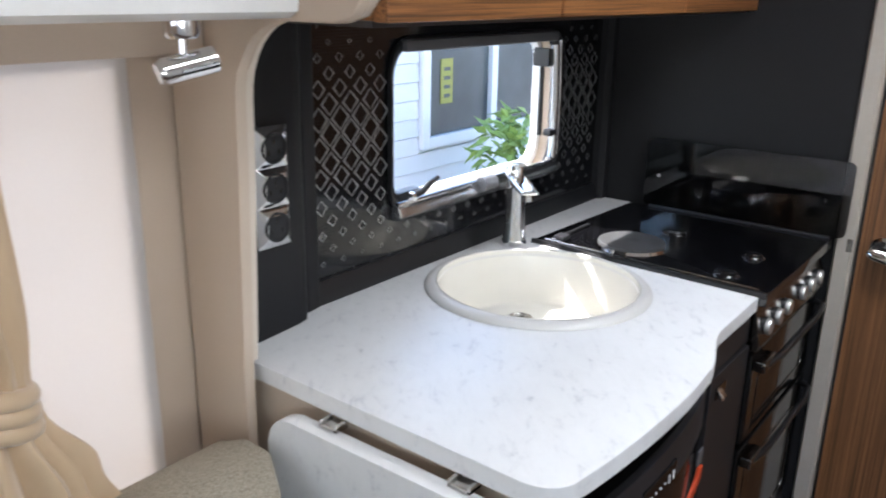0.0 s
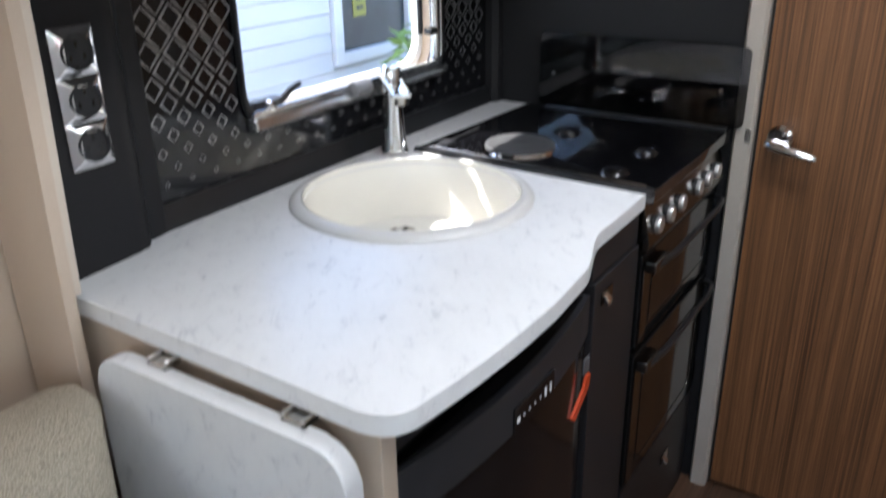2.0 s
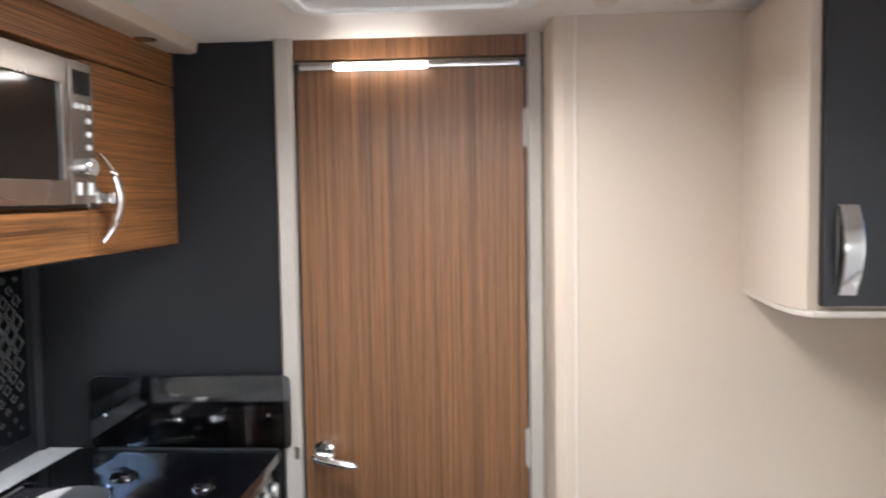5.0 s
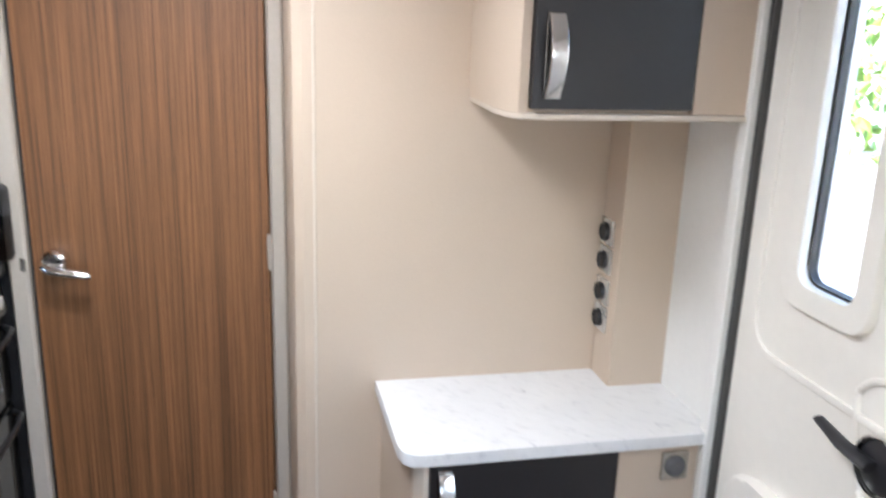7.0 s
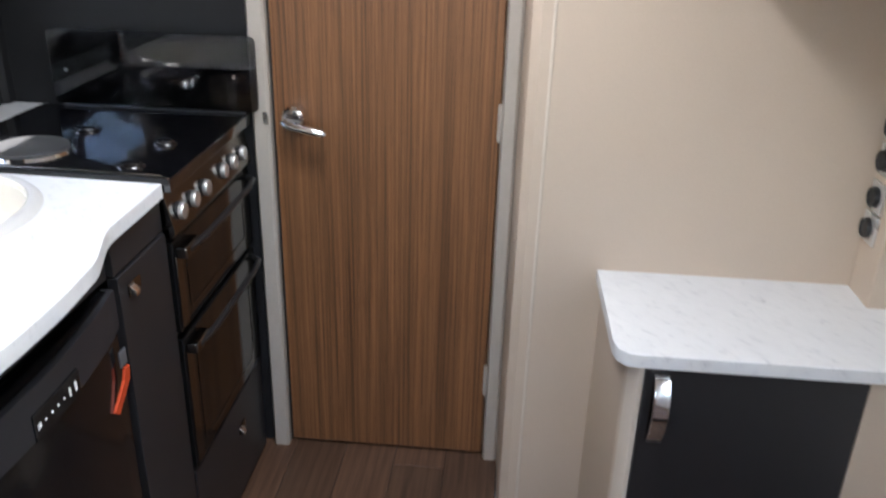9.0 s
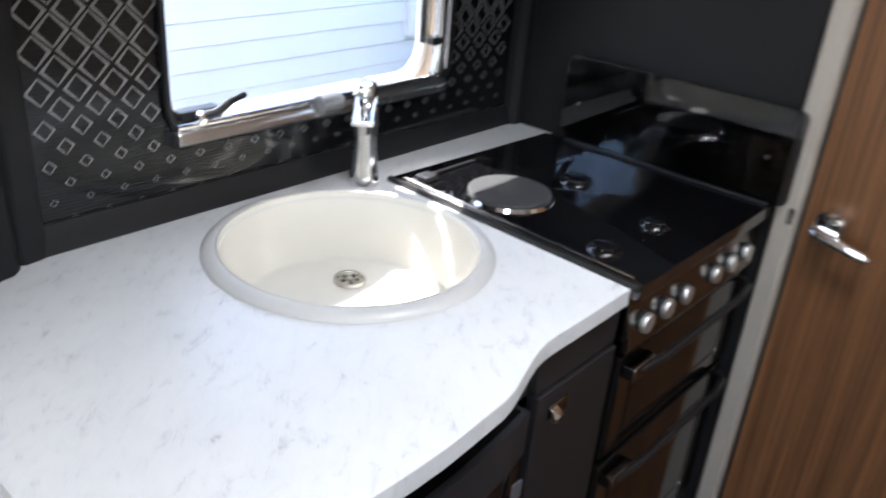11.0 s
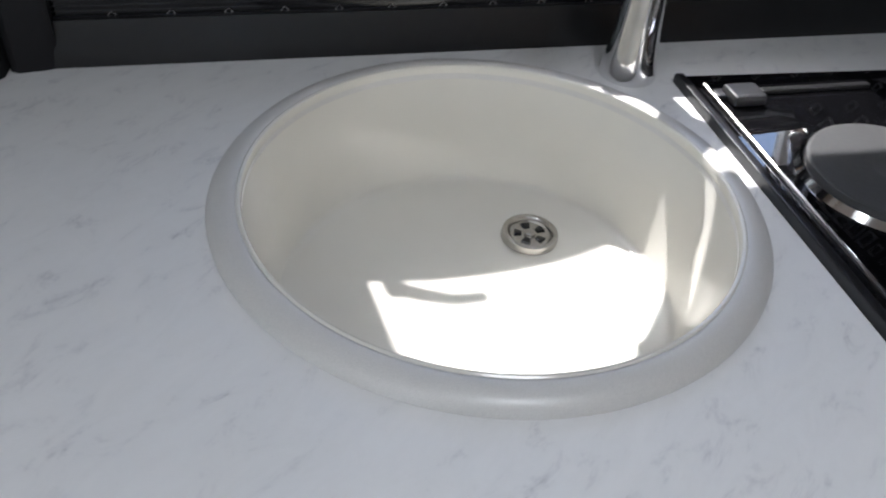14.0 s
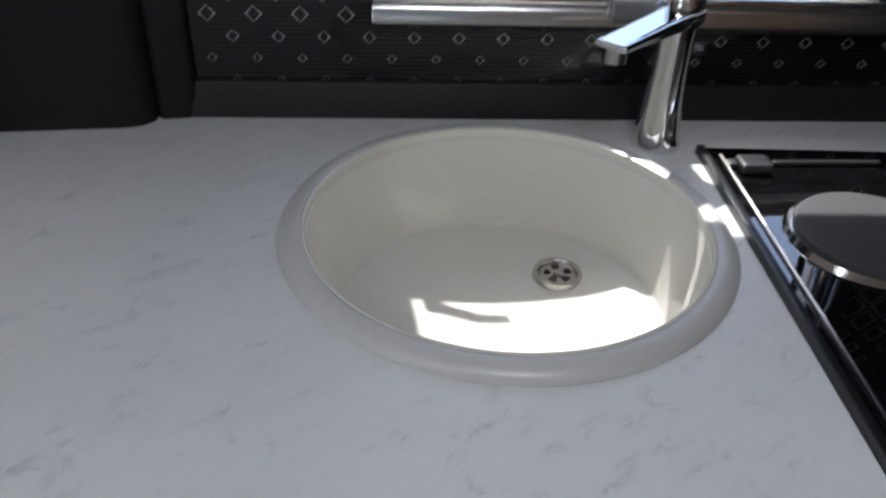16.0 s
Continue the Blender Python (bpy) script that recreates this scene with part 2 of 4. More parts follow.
# ---- mesh helpers ----
def mesh(name, bm, material, smooth=False):
    bmesh.ops.recalc_face_normals(bm, faces=bm.faces)
    me = bpy.data.meshes.new(name)
    bm.to_mesh(me)
    bm.free()
    me.materials.append(material)
    if smooth:
        me.shade_smooth()
        me.set_sharp_from_angle(angle=radians(40))
    return me


def even(ob, smooth):
    """Keeps broad faces flat beside their rounded edges."""
    if smooth:
        mod = ob.modifiers.new("even_normals", "WEIGHTED_NORMAL")
        mod.keep_sharp = True
    return ob


def thing(name, base, label, category, group="", kind=""):
    return tagged(_at(new(name), base), label, category, group, kind)


def _at(ob, base):
    ob.location = base
    return ob


def part(name, bm, material, parent, label="", smooth=True):
    ob = even(new(name, mesh(name, bm, material, smooth)), smooth)
    ob.parent = parent
    if parent.type == "EMPTY":
        ob.matrix_parent_inverse = Matrix.Translation(-parent.location)
    return tagged(ob, label)


def solo(name, bm, material, label, category="", kind="", group="", smooth=True):
    return tagged(even(new(name, mesh(name, bm, material, smooth)), smooth), label, category, group, kind)


def bevel(bm, width, segments=2, edges=None):
    if width > 0:
        bmesh.ops.bevel(bm, geom=list(edges or bm.edges), offset=width, segments=segments, profile=0.5, affect="EDGES", clamp_overlap=True)
    return bm


def box(x0, x1, y0, y1, z0, z1, r=0.0, segments=2):
    bm = bmesh.new()
    bmesh.ops.create_cube(bm, size=1.0, matrix=Matrix.LocRotScale(((x0 + x1) / 2, (y0 + y1) / 2, (z0 + z1) / 2), None, (x1 - x0, y1 - y0, z1 - z0)))
    return bevel(bm, r, segments)


def join(*parts):
    out = bmesh.new()
    for b in parts:
        me = bpy.data.meshes.new("tmp")
        b.to_mesh(me)
        b.free()
        out.from_mesh(me)
        bpy.data.meshes.remove(me)
    return out


def prism(outline, axis, a, b, r=0.0, segments=2):
    """A flat outline of (u, v) pairs, drawn out along an axis from a to b. u, v are the other two axes in x, y, z order."""
    bm = bmesh.new()

    def place(u, v, w):
        return {"x": (w, u, v), "y": (u, w, v), "z": (u, v, w)}[axis]

    lo = [bm.verts.new(place(u, v, a)) for u, v in outline]
    hi = [bm.verts.new(place(u, v, b)) for u, v in outline]
    rims = [bm.faces.new(lo), bm.faces.new(hi)]
    for i in range(len(lo)):
        j = (i + 1) % len(lo)
        bm.faces.new((lo[i], lo[j], hi[j], hi[i]))
    if r:
        bevel(bm, r, segments, {e for f in rims for e in f.edges})
    return bm


def ring(outer, inner, axis, a, b, r=0.0):
    """A frame between two outlines of the same number of points."""
    bm = bmesh.new()

    def place(u, v, w):
        return {"x": (w, u, v), "y": (u, w, v), "z": (u, v, w)}[axis]

    rows = [[bm.verts.new(place(u, v, w)) for u, v in line] for line, w in ((outer, a), (outer, b), (inner, b), (inner, a))]
    n = len(outer)
    for k in range(4):
        for i in range(n):
            j = (i + 1) % n
            bm.faces.new((rows[k][i], rows[k][j], rows[(k + 1) % 4][j], rows[(k + 1) % 4][i]))
    if r:
        edges = [e for e in bm.edges if sum(v in e.verts for row in rows for v in row) == 2 and any(set(e.verts) <= set(row) for row in rows)]
        bevel(bm, r, 2, edges)
    return bm


def rounded(u0, u1, v0, v1, r, n=6):
    pts = []
    for cu, cv, start in ((u1 - r, v1 - r, 0), (u0 + r, v1 - r, 90), (u0 + r, v0 + r, 180), (u1 - r, v0 + r, 270)):
        for k in range(n + 1):
            a = radians(start + 90 * k / n)
            pts.append((cu + r * math.cos(a), cv + r * math.sin(a)))
    return pts


def lathe(profile, center, axis="z", seg=32, cap=True):
    """Turns (radius, height) pairs about an axis through center."""
    bm = bmesh.new()
    turn = {"z": Matrix.Identity(4), "y": Matrix.Rotation(radians(90), 4, "X"), "x": Matrix.Rotation(radians(90), 4, "Y")}[axis]
    m = Matrix.Translation(center) @ turn
    rows = [[bm.verts.new(m @ Vector((r * math.cos(2 * math.pi * k / seg), r * math.sin(2 * math.pi * k / seg), h))) for k in range(seg)] for r, h in profile]
    for lo, hi in zip(rows, rows[1:]):
        for k in range(seg):
            bm.faces.new((lo[k], lo[(k + 1) % seg], hi[(k + 1) % seg], hi[k]))
    if cap:
        bm.faces.new(rows[0])
        bm.faces.new(rows[-1])
    return bm


def tube(points, radii, seg=12, flat=1.0):
    """A round bar along points; flat squeezes it across."""
    bm = bmesh.new()
    pts = [Vector(p) for p in points]
    if isinstance(radii, (int, float)):
        radii = [radii] * len(pts)
    rows = []
    for i, (p, r) in enumerate(zip(pts, radii)):
        way = (pts[min(i + 1, len(pts) - 1)] - pts[max(i - 1, 0)]).normalized()
        side = way.cross(Vector((0, 0, 1)) if abs(way.z) < 0.9 else Vector((0, 1, 0))).normalized()
        up = side.cross(way)
        rows.append([bm.verts.new(p + side * r * math.cos(2 * math.pi * k / seg) + up * r * flat * math.sin(2 * math.pi * k / seg)) for k in range(seg)])
    for lo, hi in zip(rows, rows[1:]):
        for k in range(seg):
            bm.faces.new((lo[k], lo[(k + 1) % seg], hi[(k + 1) % seg], hi[k]))
    bm.faces.new(rows[0])
    bm.faces.new(rows[-1])
    return bm


# ---- plan: x towards the washroom bulkhead (x = 0), y towards the kitchen window wall (y = 0), z up ----
CEIL_Z, TOP, WEST, SOUTH = 1.913, 0.945, -4.40, -2.12
WIN = (-0.857, -0.268, 1.068, 1.385)

# ---- structure ----
hole = rounded(*WIN, 0.06, 8)


def wall_with_hole(x0, x1, z0, z1, y0, y1, line):
    """A wall with one rounded opening; the outer outline is matched to the opening's points."""
    cx, cz = sum(p[0] for p in line) / len(line), sum(p[1] for p in line) / len(line)
    outer = []
    for u, v in line:
        du, dv = u - cx, v - cz
        k = min((x1 - cx) / du if du > 1e-6 else (x0 - cx) / du if du < -1e-6 else 1e9, (z1 - cz) / dv if dv > 1e-6 else (z0 - cz) / dv if dv < -1e-6 else 1e9)
        outer.append((cx + du * k, cz + dv * k))
    corners = [(x1, z1), (x0, z1), (x0, z0), (x1, z0)]
    for c in corners:
        i = min(range(len(outer)), key=lambda n: (outer[n][0] - c[0]) ** 2 + (outer[n][1] - c[1]) ** 2)
        outer[i] = c
    return ring(outer, line, "y", y0, y1)


solo("wall_north", wall_with_hole(-1.300, 0.20, 0.0, 2.0, 0.004, 0.050, hole), BEIGE, "kitchen side wall of the caravan with a window opening", "wall", "structure", smooth=False)
solo("wall_north_lounge", join(box(WEST, -1.300, 0.004, 0.050, 0.0, 0.72), box(WEST, -1.300, 0.004, 0.050, 1.45, 2.0), box(-1.40, -1.300, 0.004, 0.050, 0.72, 1.45), box(WEST, -2.75, 0.004, 0.050, 0.72, 1.45)), BEIGE, "beige laminate side wall of the lounge", "wall", "structure", smooth=False)
solo("wall_south", join(box(WEST, -3.2, SOUTH - 0.05, SOUTH, 0, 2.0), box(-3.2, -2.0, SOUTH - 0.05, SOUTH, 0, 0.95), box(-3.2, -2.0, SOUTH - 0.05, SOUTH, 1.55, 2.0),
     box(-2.0, -1.19, SOUTH - 0.05, SOUTH, 0, 2.0), box(-1.19, -0.54, SOUTH - 0.05, SOUTH, 1.86, 2.0), box(-0.545, 0.2, SOUTH - 0.05, SOUTH, 0, 2.0)), WHITE, "off-white outer side wall with the entrance doorway", "wall", "structure", smooth=False)
solo("wall_west", join(box(WEST - 0.05, WEST, -2.2, 0.05, 0, 0.95), box(WEST - 0.05, WEST, -2.2, 0.05, 1.55, 2.0), box(WEST - 0.05, WEST, -2.2, -1.90, 0.95, 1.55), box(WEST - 0.05, WEST, -0.20, 0.05, 0.95, 1.55)), BEIGE, "front end wall of the lounge with a wide window opening", "wall", "structure", smooth=False)
solo("wall_bulkhead", join(box(0.0, 0.04, -0.620, 0.004, 0, 2.0)), DARKWALL, "charcoal board bulkhead beside the washroom door", "wall", "structure", smooth=False)
solo("wall_washroom", join(box(0.045, 0.085, -2.12, 0.0, 0, 2.0)), BEIGE, "plain wall behind the washroom door", "wall", "structure", smooth=False)
solo("ceiling", join(box(WEST, -1.88, SOUTH, 0.01, CEIL_Z, CEIL_Z + 0.03), box(-1.22, -0.86, SOUTH, 0.01, CEIL_Z, CEIL_Z + 0.03), box(-0.50, 0.2, SOUTH, 0.01, CEIL_Z, CEIL_Z + 0.03),
     box(-1.88, -1.22, -0.80, 0.01, CEIL_Z, CEIL_Z + 0.03), box(-1.88, -1.22, SOUTH, -1.30, CEIL_Z, CEIL_Z + 0.03), box(-0.86, -0.50, -0.80, 0.01, CEIL_Z, CEIL_Z + 0.03), box(-0.86, -0.50, SOUTH, -1.16, CEIL_Z, CEIL_Z + 0.03)), CEIL, "off-white ceiling board with rooflight openings", "ceiling", "structure", smooth=False)
solo("roof", box(WEST - 0.1, 0.25, -2.25, 0.10, 2.10, 2.13), WHITE, "white caravan roof skin", "roof", "structure", smooth=False)

# right-hand partition: beige board with a rounded vertical edge and a return to the door jamb
solo("wall_partition", join(prism([(0.0, -1.2435), (-0.150, -1.250), (-0.170, -1.256), (-0.179, -1.276), (-0.179, -2.12), (0.04, -2.12), (0.04, -1.243)], "z", -0.1495, CEIL_Z)), BEIGE, "beige laminate partition with a rounded corner beside the washroom door", "wall", "structure", smooth=False)
solo("trim_partition", box(-0.1825, -0.1785, -1.304, -1.297, -0.1495, CEIL_Z, 0.001, 1), BEIGE_EDGE, "narrow pale edging strip on the beige partition", "trim", "structure")

# door surround
solo("jamb_west", prism([(0.0, -0.620), (-0.018, -0.622), (-0.024, -0.628), (-0.024, -0.658), (-0.018, -0.664), (0.03, -0.664), (0.03, -0.620)], "z", 0, CEIL_Z), JAMB, "greige door jamb post", "trim", "structure")
solo("jamb_east", prism([(0.03, -1.205), (-0.012, -1.205), (-0.020, -1.211), (-0.020, -1.236), (-0.012, -1.243), (0.03, -1.243)], "z", 0, CEIL_Z), JAMB, "greige door jamb post", "trim", "structure")
solo("door_fascia", box(0.0, 0.03, -1.205, -0.664, 1.866, CEIL_Z, 0.001, 1), WOOD_DOOR, "wood-grain fascia above the washroom door", "trim", "structure")

door = thing("washroom_door", (0.01, -0.93, 0), "closed striped zebrano-effect washroom door with a chrome lever", "door", kind="structure")
part("door_leaf", box(0.002, 0.030, -1.202, -0.668, 0.008, 1.848, 0.002, 1), WOOD_DOOR, door)
part("edge_strip", box(-0.001, 0.006, -0.6705, -0.6665, 0.008, 1.842), BLACK, door)
lever = part("handle_rose", join(lathe([(0.003, -0.036), (0.020, -0.036), (0.026, -0.030), (0.027, 0.002), (0.0, 0.002)][::-1], (0.0, -0.722, 0.946), "x", 28), lathe([(0.0, -0.012), (0.010, -0.010), (0.0145, 0.0), (0.012, 0.012), (0.009, 0.030)], (-0.034, -0.738, 0.957), "x", 20)), CHROME, door, "chrome handle rose")
part("handle_lever", tube([(-0.034, -0.700, 0.935), (-0.044, -0.710, 0.932), (-0.048, -0.752, 0.924), (-0.049, -0.792, 0.917), (-0.047, -0.800, 0.9155)], [0.010, 0.0125, 0.0125, 0.0120, 0.008], 16, 0.85), CHROME, lever)
part("latch_plate", box(-0.026, -0.0235, -0.661, -0.648, 0.925, 0.955, 0.001, 1), STEEL, door)
for z in (0.25, 0.95, 1.70):
    part("hinge", join(lathe([(0.006, -0.045), (0.006, 0.045)], (-0.006, -1.2035, z), "z", 12), box(-0.002, 0.003, -1.2035, -1.196, z - 0.04, z + 0.04, 0.001, 1)), JAMB, door)

rail = thing("door_light", (-0.01, -0.94, 1.852), "thin metal rail above the door with a lit white lamp strip", "lamp")
part("rail", box(-0.014, 0.0, -1.198, -0.672, 1.846, 1.858, 0.003), ALU, rail)
part("lamp_strip", join(tube([(-0.020, -0.766, 1.852), (-0.020, -0.978, 1.852)], 0.0085, 14)), LED, rail, "glowing white lamp strip")
for y in (-0.675, -1.195):
    part("end_cap", box(-0.016, 0.0, y - 0.006, y + 0.006, 1.843, 1.861, 0.002), BLACK, rail)

rail.location.z -= 0.006

# ---- kitchen wall: splashback ----
splash = thing("splashback", (-0.5, -0.002, 0.96), "gloss black splashback printed with graded silver diamonds", "splashback", kind="structure")
part("panel", wall_with_hole(-1.065, 0.0, 0.965, 1.47, -0.004, 0.0035, hole), SPLASH, splash, smooth=False)
part("bottom_rail", prism([(-0.004, 0.9455), (-0.022, 0.9455), (-0.020, 0.962), (-0.010, 0.985), (-0.004, 0.985)], "x", -1.062, -0.036), BLACK, splash)


def diamond_size(z):
    return 0.0228 * math.exp(-((z - 1.245) / (0.195 if z < 1.245 else 0.125)) ** 2)


bm = bmesh.new()
for row in range(20):
    z = 0.9865 + 0.02535 * row
    for col in range(21):
        x = -1.0325 + 0.0507 * col + (0.02535 if row % 2 == 0 else 0)
        if x > -0.06 or x < -1.05 or z > 1.44 or (-0.878 < x < -0.222 and 1.052 < z < 1.41):
            continue
        s = diamond_size(z)
        outer = [(s * 1.06, 0), (0, s), (-s * 1.06, 0), (0, -s)]
        inner = [(s * 0.76, 0), (0, s * 0.86), (-s * 0.76, 0), (0, -s * 0.86)]
        for a in range(4):
            b = (a + 1) % 4
            bm.faces.new([bm.verts.new((x + q[0], -0.0050, z + q[1])) for q in (outer[a], outer[b], inner[b], inner[a])])
tagged(part("printed_diamonds", bm, PRINT, splash, "silver diamond pattern", smooth=False), kind="stuff")
solo("corner_trim", prism([(-0.036, -0.004), (-0.036, -0.022), (-0.024, -0.034), (0.0, -0.034), (0.0, -0.004)], "z", TOP + 0.0005, 1.431), DARKWALL, "dark corner trim between splashback and bulkhead", "trim", "structure")

# ---- kitchen window ----
win = thing("window_1", (-0.56, 0.0, 1.06), "caravan kitchen window with black surround and silver blind rails", "window", kind="structure")
part("surround", ring(rounded(-0.862, -0.236, 1.056, 1.396, 0.066, 8), rounded(WIN[0] + 0.004, WIN[1] - 0.004, WIN[2] + 0.004, WIN[3] - 0.004, 0.06, 8), "y", -0.016, -0.0042, 0.004), BLACK, win, "black plastic surround")
part("pane", prism(rounded(WIN[0], WIN[1], WIN[2], WIN[3], 0.06, 8), "y", 0.034, 0.038), GLASS, win).visible_shadow = False
part("pane_edge", ring(rounded(*WIN, 0.06, 8), rounded(WIN[0] + 0.016, WIN[1] - 0.016, WIN[2] + 0.020, WIN[3] - 0.012, 0.05, 8), "y", 0.024, 0.046, 0.004), WHITE, win, "pale pane edging")
part("sill_rail", prism([(-0.005, 1.052), (-0.022, 1.054), (-0.030, 1.062), (-0.029, 1.076), (-0.022, 1.083), (-0.005, 1.083)], "x", -0.853, -0.262, 0.006), ALU, win, "silver lower blind rail")
part("sill_lip", tube([(-0.85, -0.020, 1.087), (-0.28, -0.020, 1.087)], 0.005, 10), CHROME, win)
part("side_rail", join(tube([(-0.300, -0.024, 1.36), (-0.292, -0.024, 1.25), (-0.290, -0.024, 1.14), (-0.302, -0.030, 1.098)], 0.011, 12), tube([(-0.272, -0.020, 1.37), (-0.262, -0.020, 1.25), (-0.262, -0.02, 1.10)], 0.005, 10)), ALU, win, "silver side blind track")
part("side_stay", join(box(-0.325, -0.308, -0.024, 0.02, 1.31, 1.352, 0.004), tube([(-0.314, 0.0, 1.31), (-0.312, 0.0, 1.15)], 0.006, 10)), BLACK, win, "black window stay")
part("stay_clip", box(-0.318, -0.285, -0.034, -0.012, 1.150, 1.166, 0.004), BLACK, win)
latch = part("latch_base", join(box(-0.838, -0.765, -0.012, 0.014, 1.086, 1.106, 0.005)), BLACK, win)
part("latch_lever", tube([(-0.815, -0.024, 1.098), (-0.79, -0.030, 1.103), (-0.765, -0.030, 1.116), (-0.735, -0.026, 1.122)], [0.008, 0.007, 0.006, 0.005], 10), BLACK, latch)
part("latch_cap", lathe([(0.002, 0.012), (0.008, 0.010), (0.010, 0.0)][::-1], (-0.812, -0.022, 1.098), "y", 16), CHROME, latch)
part("blind_catch", join(tube([(-0.590, -0.030, 1.082), (-0.545, -0.030, 1.082)], 0.0155, 14)), GREYPLASTIC, win, "grey blind catch")
part("top_rail", box(-0.83, -0.29, -0.028, -0.004, 1.368, 1.390, 0.005), GREYPLASTIC, win, "grey upper blind rail")

# ---- corner column with sockets ----
solo("socket_column", prism([(-1.278, -0.002), (-1.278, -0.060), (-1.268, -0.064), (-1.135, -0.052), (-1.112, -0.046), (-1.100, -0.034), (-1.097, -0.002)], "z", TOP + 0.0005, 1.431), DARKWALL, "charcoal corner column with a rounded edge on the worktop", "column", "structure")
solo("column_strip", prism([(-1.0965, -0.002), (-1.0965, -0.024), (-1.090, -0.028), (-1.064, -0.024), (-1.056, -0.018), (-1.056, -0.002)], "z", TOP + 0.0005, 1.431), DARKWALL, "charcoal trim strip beside the splashback", "trim", "structure")


def wall_socket(base, label):
    s = thing("wall_socket", base, label, "socket", "sockets on the kitchen column")
    x, y, z = base
    plate = bmesh.new()
    square = rounded(-0.0300, 0.0300, -0.0302, 0.0302, 0.003, 11)
    rows = []
    for k, depth in ((0.0, 0.0), (0.0, 0.004), (0.45, 0.0095), (1.0, 0.0125)):
        row = []
        for u, v in square:
            swell = 1.0 + 0.09 * (1 - abs(abs(u) - abs(v)) / 0.030) * (depth == 0.004)
            a = math.atan2(v, u)
            row.append(plate.verts.new((x + (1 - k) * u * swell + k * 0.0238 * math.cos(a), y - depth, z + (1 - k) * v * swell + k * 0.0238 * math.sin(a))))
        rows.append(row)
    for lo, hi in zip(rows, rows[1:]):
        for i in range(len(lo)):
            j = (i + 1) % len(lo)
            plate.faces.new((lo[i], lo[j], hi[j], hi[i]))
    part("plate", plate, CHROME, s, "chrome plate")
    part("insert", lathe([(0.001, 0.0085), (0.0205, 0.0085), (0.0215, 0.0115), (0.0232, 0.0115), (0.0236, 0.0)][::-1], (x, y - 0.003, z), "y", 32), RUBBER, s, "round black socket insert")
    for dx, dz in ((0, 0.010), (-0.010, -0.006), (0.010, -0.006)):
        part("pin_slot", box(x + dx - 0.002, x + dx + 0.002, y - 0.0120, y - 0.0112, z + dz - 0.004, z + dz + 0.004), ENAMEL, s, smooth=False)


for z in (1.2495, 1.1885, 1.1275):
    wall_socket((-1.188, -0.0585, z), "black round socket with a chrome surround on a charcoal column")

# ---- kitchen worktop ----


def front_line(x):
    """The worktop's front edge: straight by the cooker, a step, then a long bow."""
    if x > -0.70:
        return -0.605
    t = min(1.0, (-0.70 - x) / 0.15)
    ease = t * t * (3 - 2 * t)
    bow = 0.047 * (1 - max(0.0, (-0.99 - x) / 0.40) ** 2 * 0.95)
    return -0.605 - ease * (0.036 + (bow - 0.036) * min(1.0, max(0.0, (-0.80 - x) / 0.15)))


outline = [(-0.506, -0.004), (-0.004, -0.004), (-0.004, -0.118), (-0.490, -0.096), (-0.506, -0.604)]
outline += [(x, front_line(x)) for x in np.linspace(-0.60, -1.250, 30)]
outline += [(-1.2605, -0.6285), (-1.270, -0.6225), (-1.278, -0.613), (-1.283, -0.601), (-1.286, -0.585), (-1.276, -0.118), (-1.277, -0.113), (-1.277, -0.004)]
SINK_C, SINK_R = (-0.7225, -0.2585), 0.2138
disc = [(SINK_C[0] + 0.198 * math.cos(2 * math.pi * k / 64), SINK_C[1] + 0.198 * math.sin(2 * math.pi * k / 64)) for k in range(64)]
bm = bmesh.new()
top_edges = []
for line in (outline, disc):
    vs = [bm.verts.new((x, y, TOP)) for x, y in line]
    top_edges += [bm.edges.new((vs[i], vs[(i + 1) % len(vs)])) for i in range(len(vs))]
bmesh.ops.triangle_fill(bm, use_beauty=True, use_dissolve=False, edges=top_edges)
for f in [f for f in bm.faces if (f.calc_center_median().xy - Vector(SINK_C)).length < 0.198 and all((v.co.xy - Vector(SINK_C)).length < 0.2005 for v in f.verts)]:
    bm.faces.remove(f)
got = bmesh.ops.extrude_face_region(bm, geom=list(bm.faces))
bmesh.ops.translate(bm, verts=[v for v in got["geom"] if isinstance(v, bmesh.types.BMVert)], vec=(0, 0, -0.028))
rim_edges = [e for e in bm.edges if len(e.link_faces) == 2 and abs(e.verts[0].co.z - e.verts[1].co.z) < 1e-6 and e.calc_face_angle(0) > 1.0 and min((v.co.xy - Vector(SINK_C)).length for v in e.verts) > 0.22]
bevel(bm, 0.003, 2, rim_edges)
solo("worktop", bm, WORKTOP, "white fleck-laminate kitchen worktop with a bowed front", "worktop")

# ---- sink ----
sink = thing("round_sink", (*SINK_C, TOP), "round cream enamel sink with a broad speckled rim", "sink")
cx, cy = SINK_C
part("rim", lathe([(0.1885, -0.006), (0.1885, 0.006), (0.1905, 0.0100), (0.1945, 0.0118), (0.2010, 0.0116), (0.2080, 0.0088), (0.2118, 0.0048), (SINK_R, 0.0018), (SINK_R, 0.0005), (0.199, 0.0005), (0.1975, -0.006)], (cx, cy, TOP), "z", 96, cap=False), RIM, sink, "speckled pale rim")
# raised lip, paler than the rim so it also carries the edge highlight
part("inner_lip", lathe([(0.1882, 0.004), (0.1880, 0.0095), (0.1890, 0.0118), (0.1908, 0.0124), (0.1924, 0.0114)], (cx, cy, TOP), "z", 96, cap=False), SINK, sink, "glossy cream inner lip")
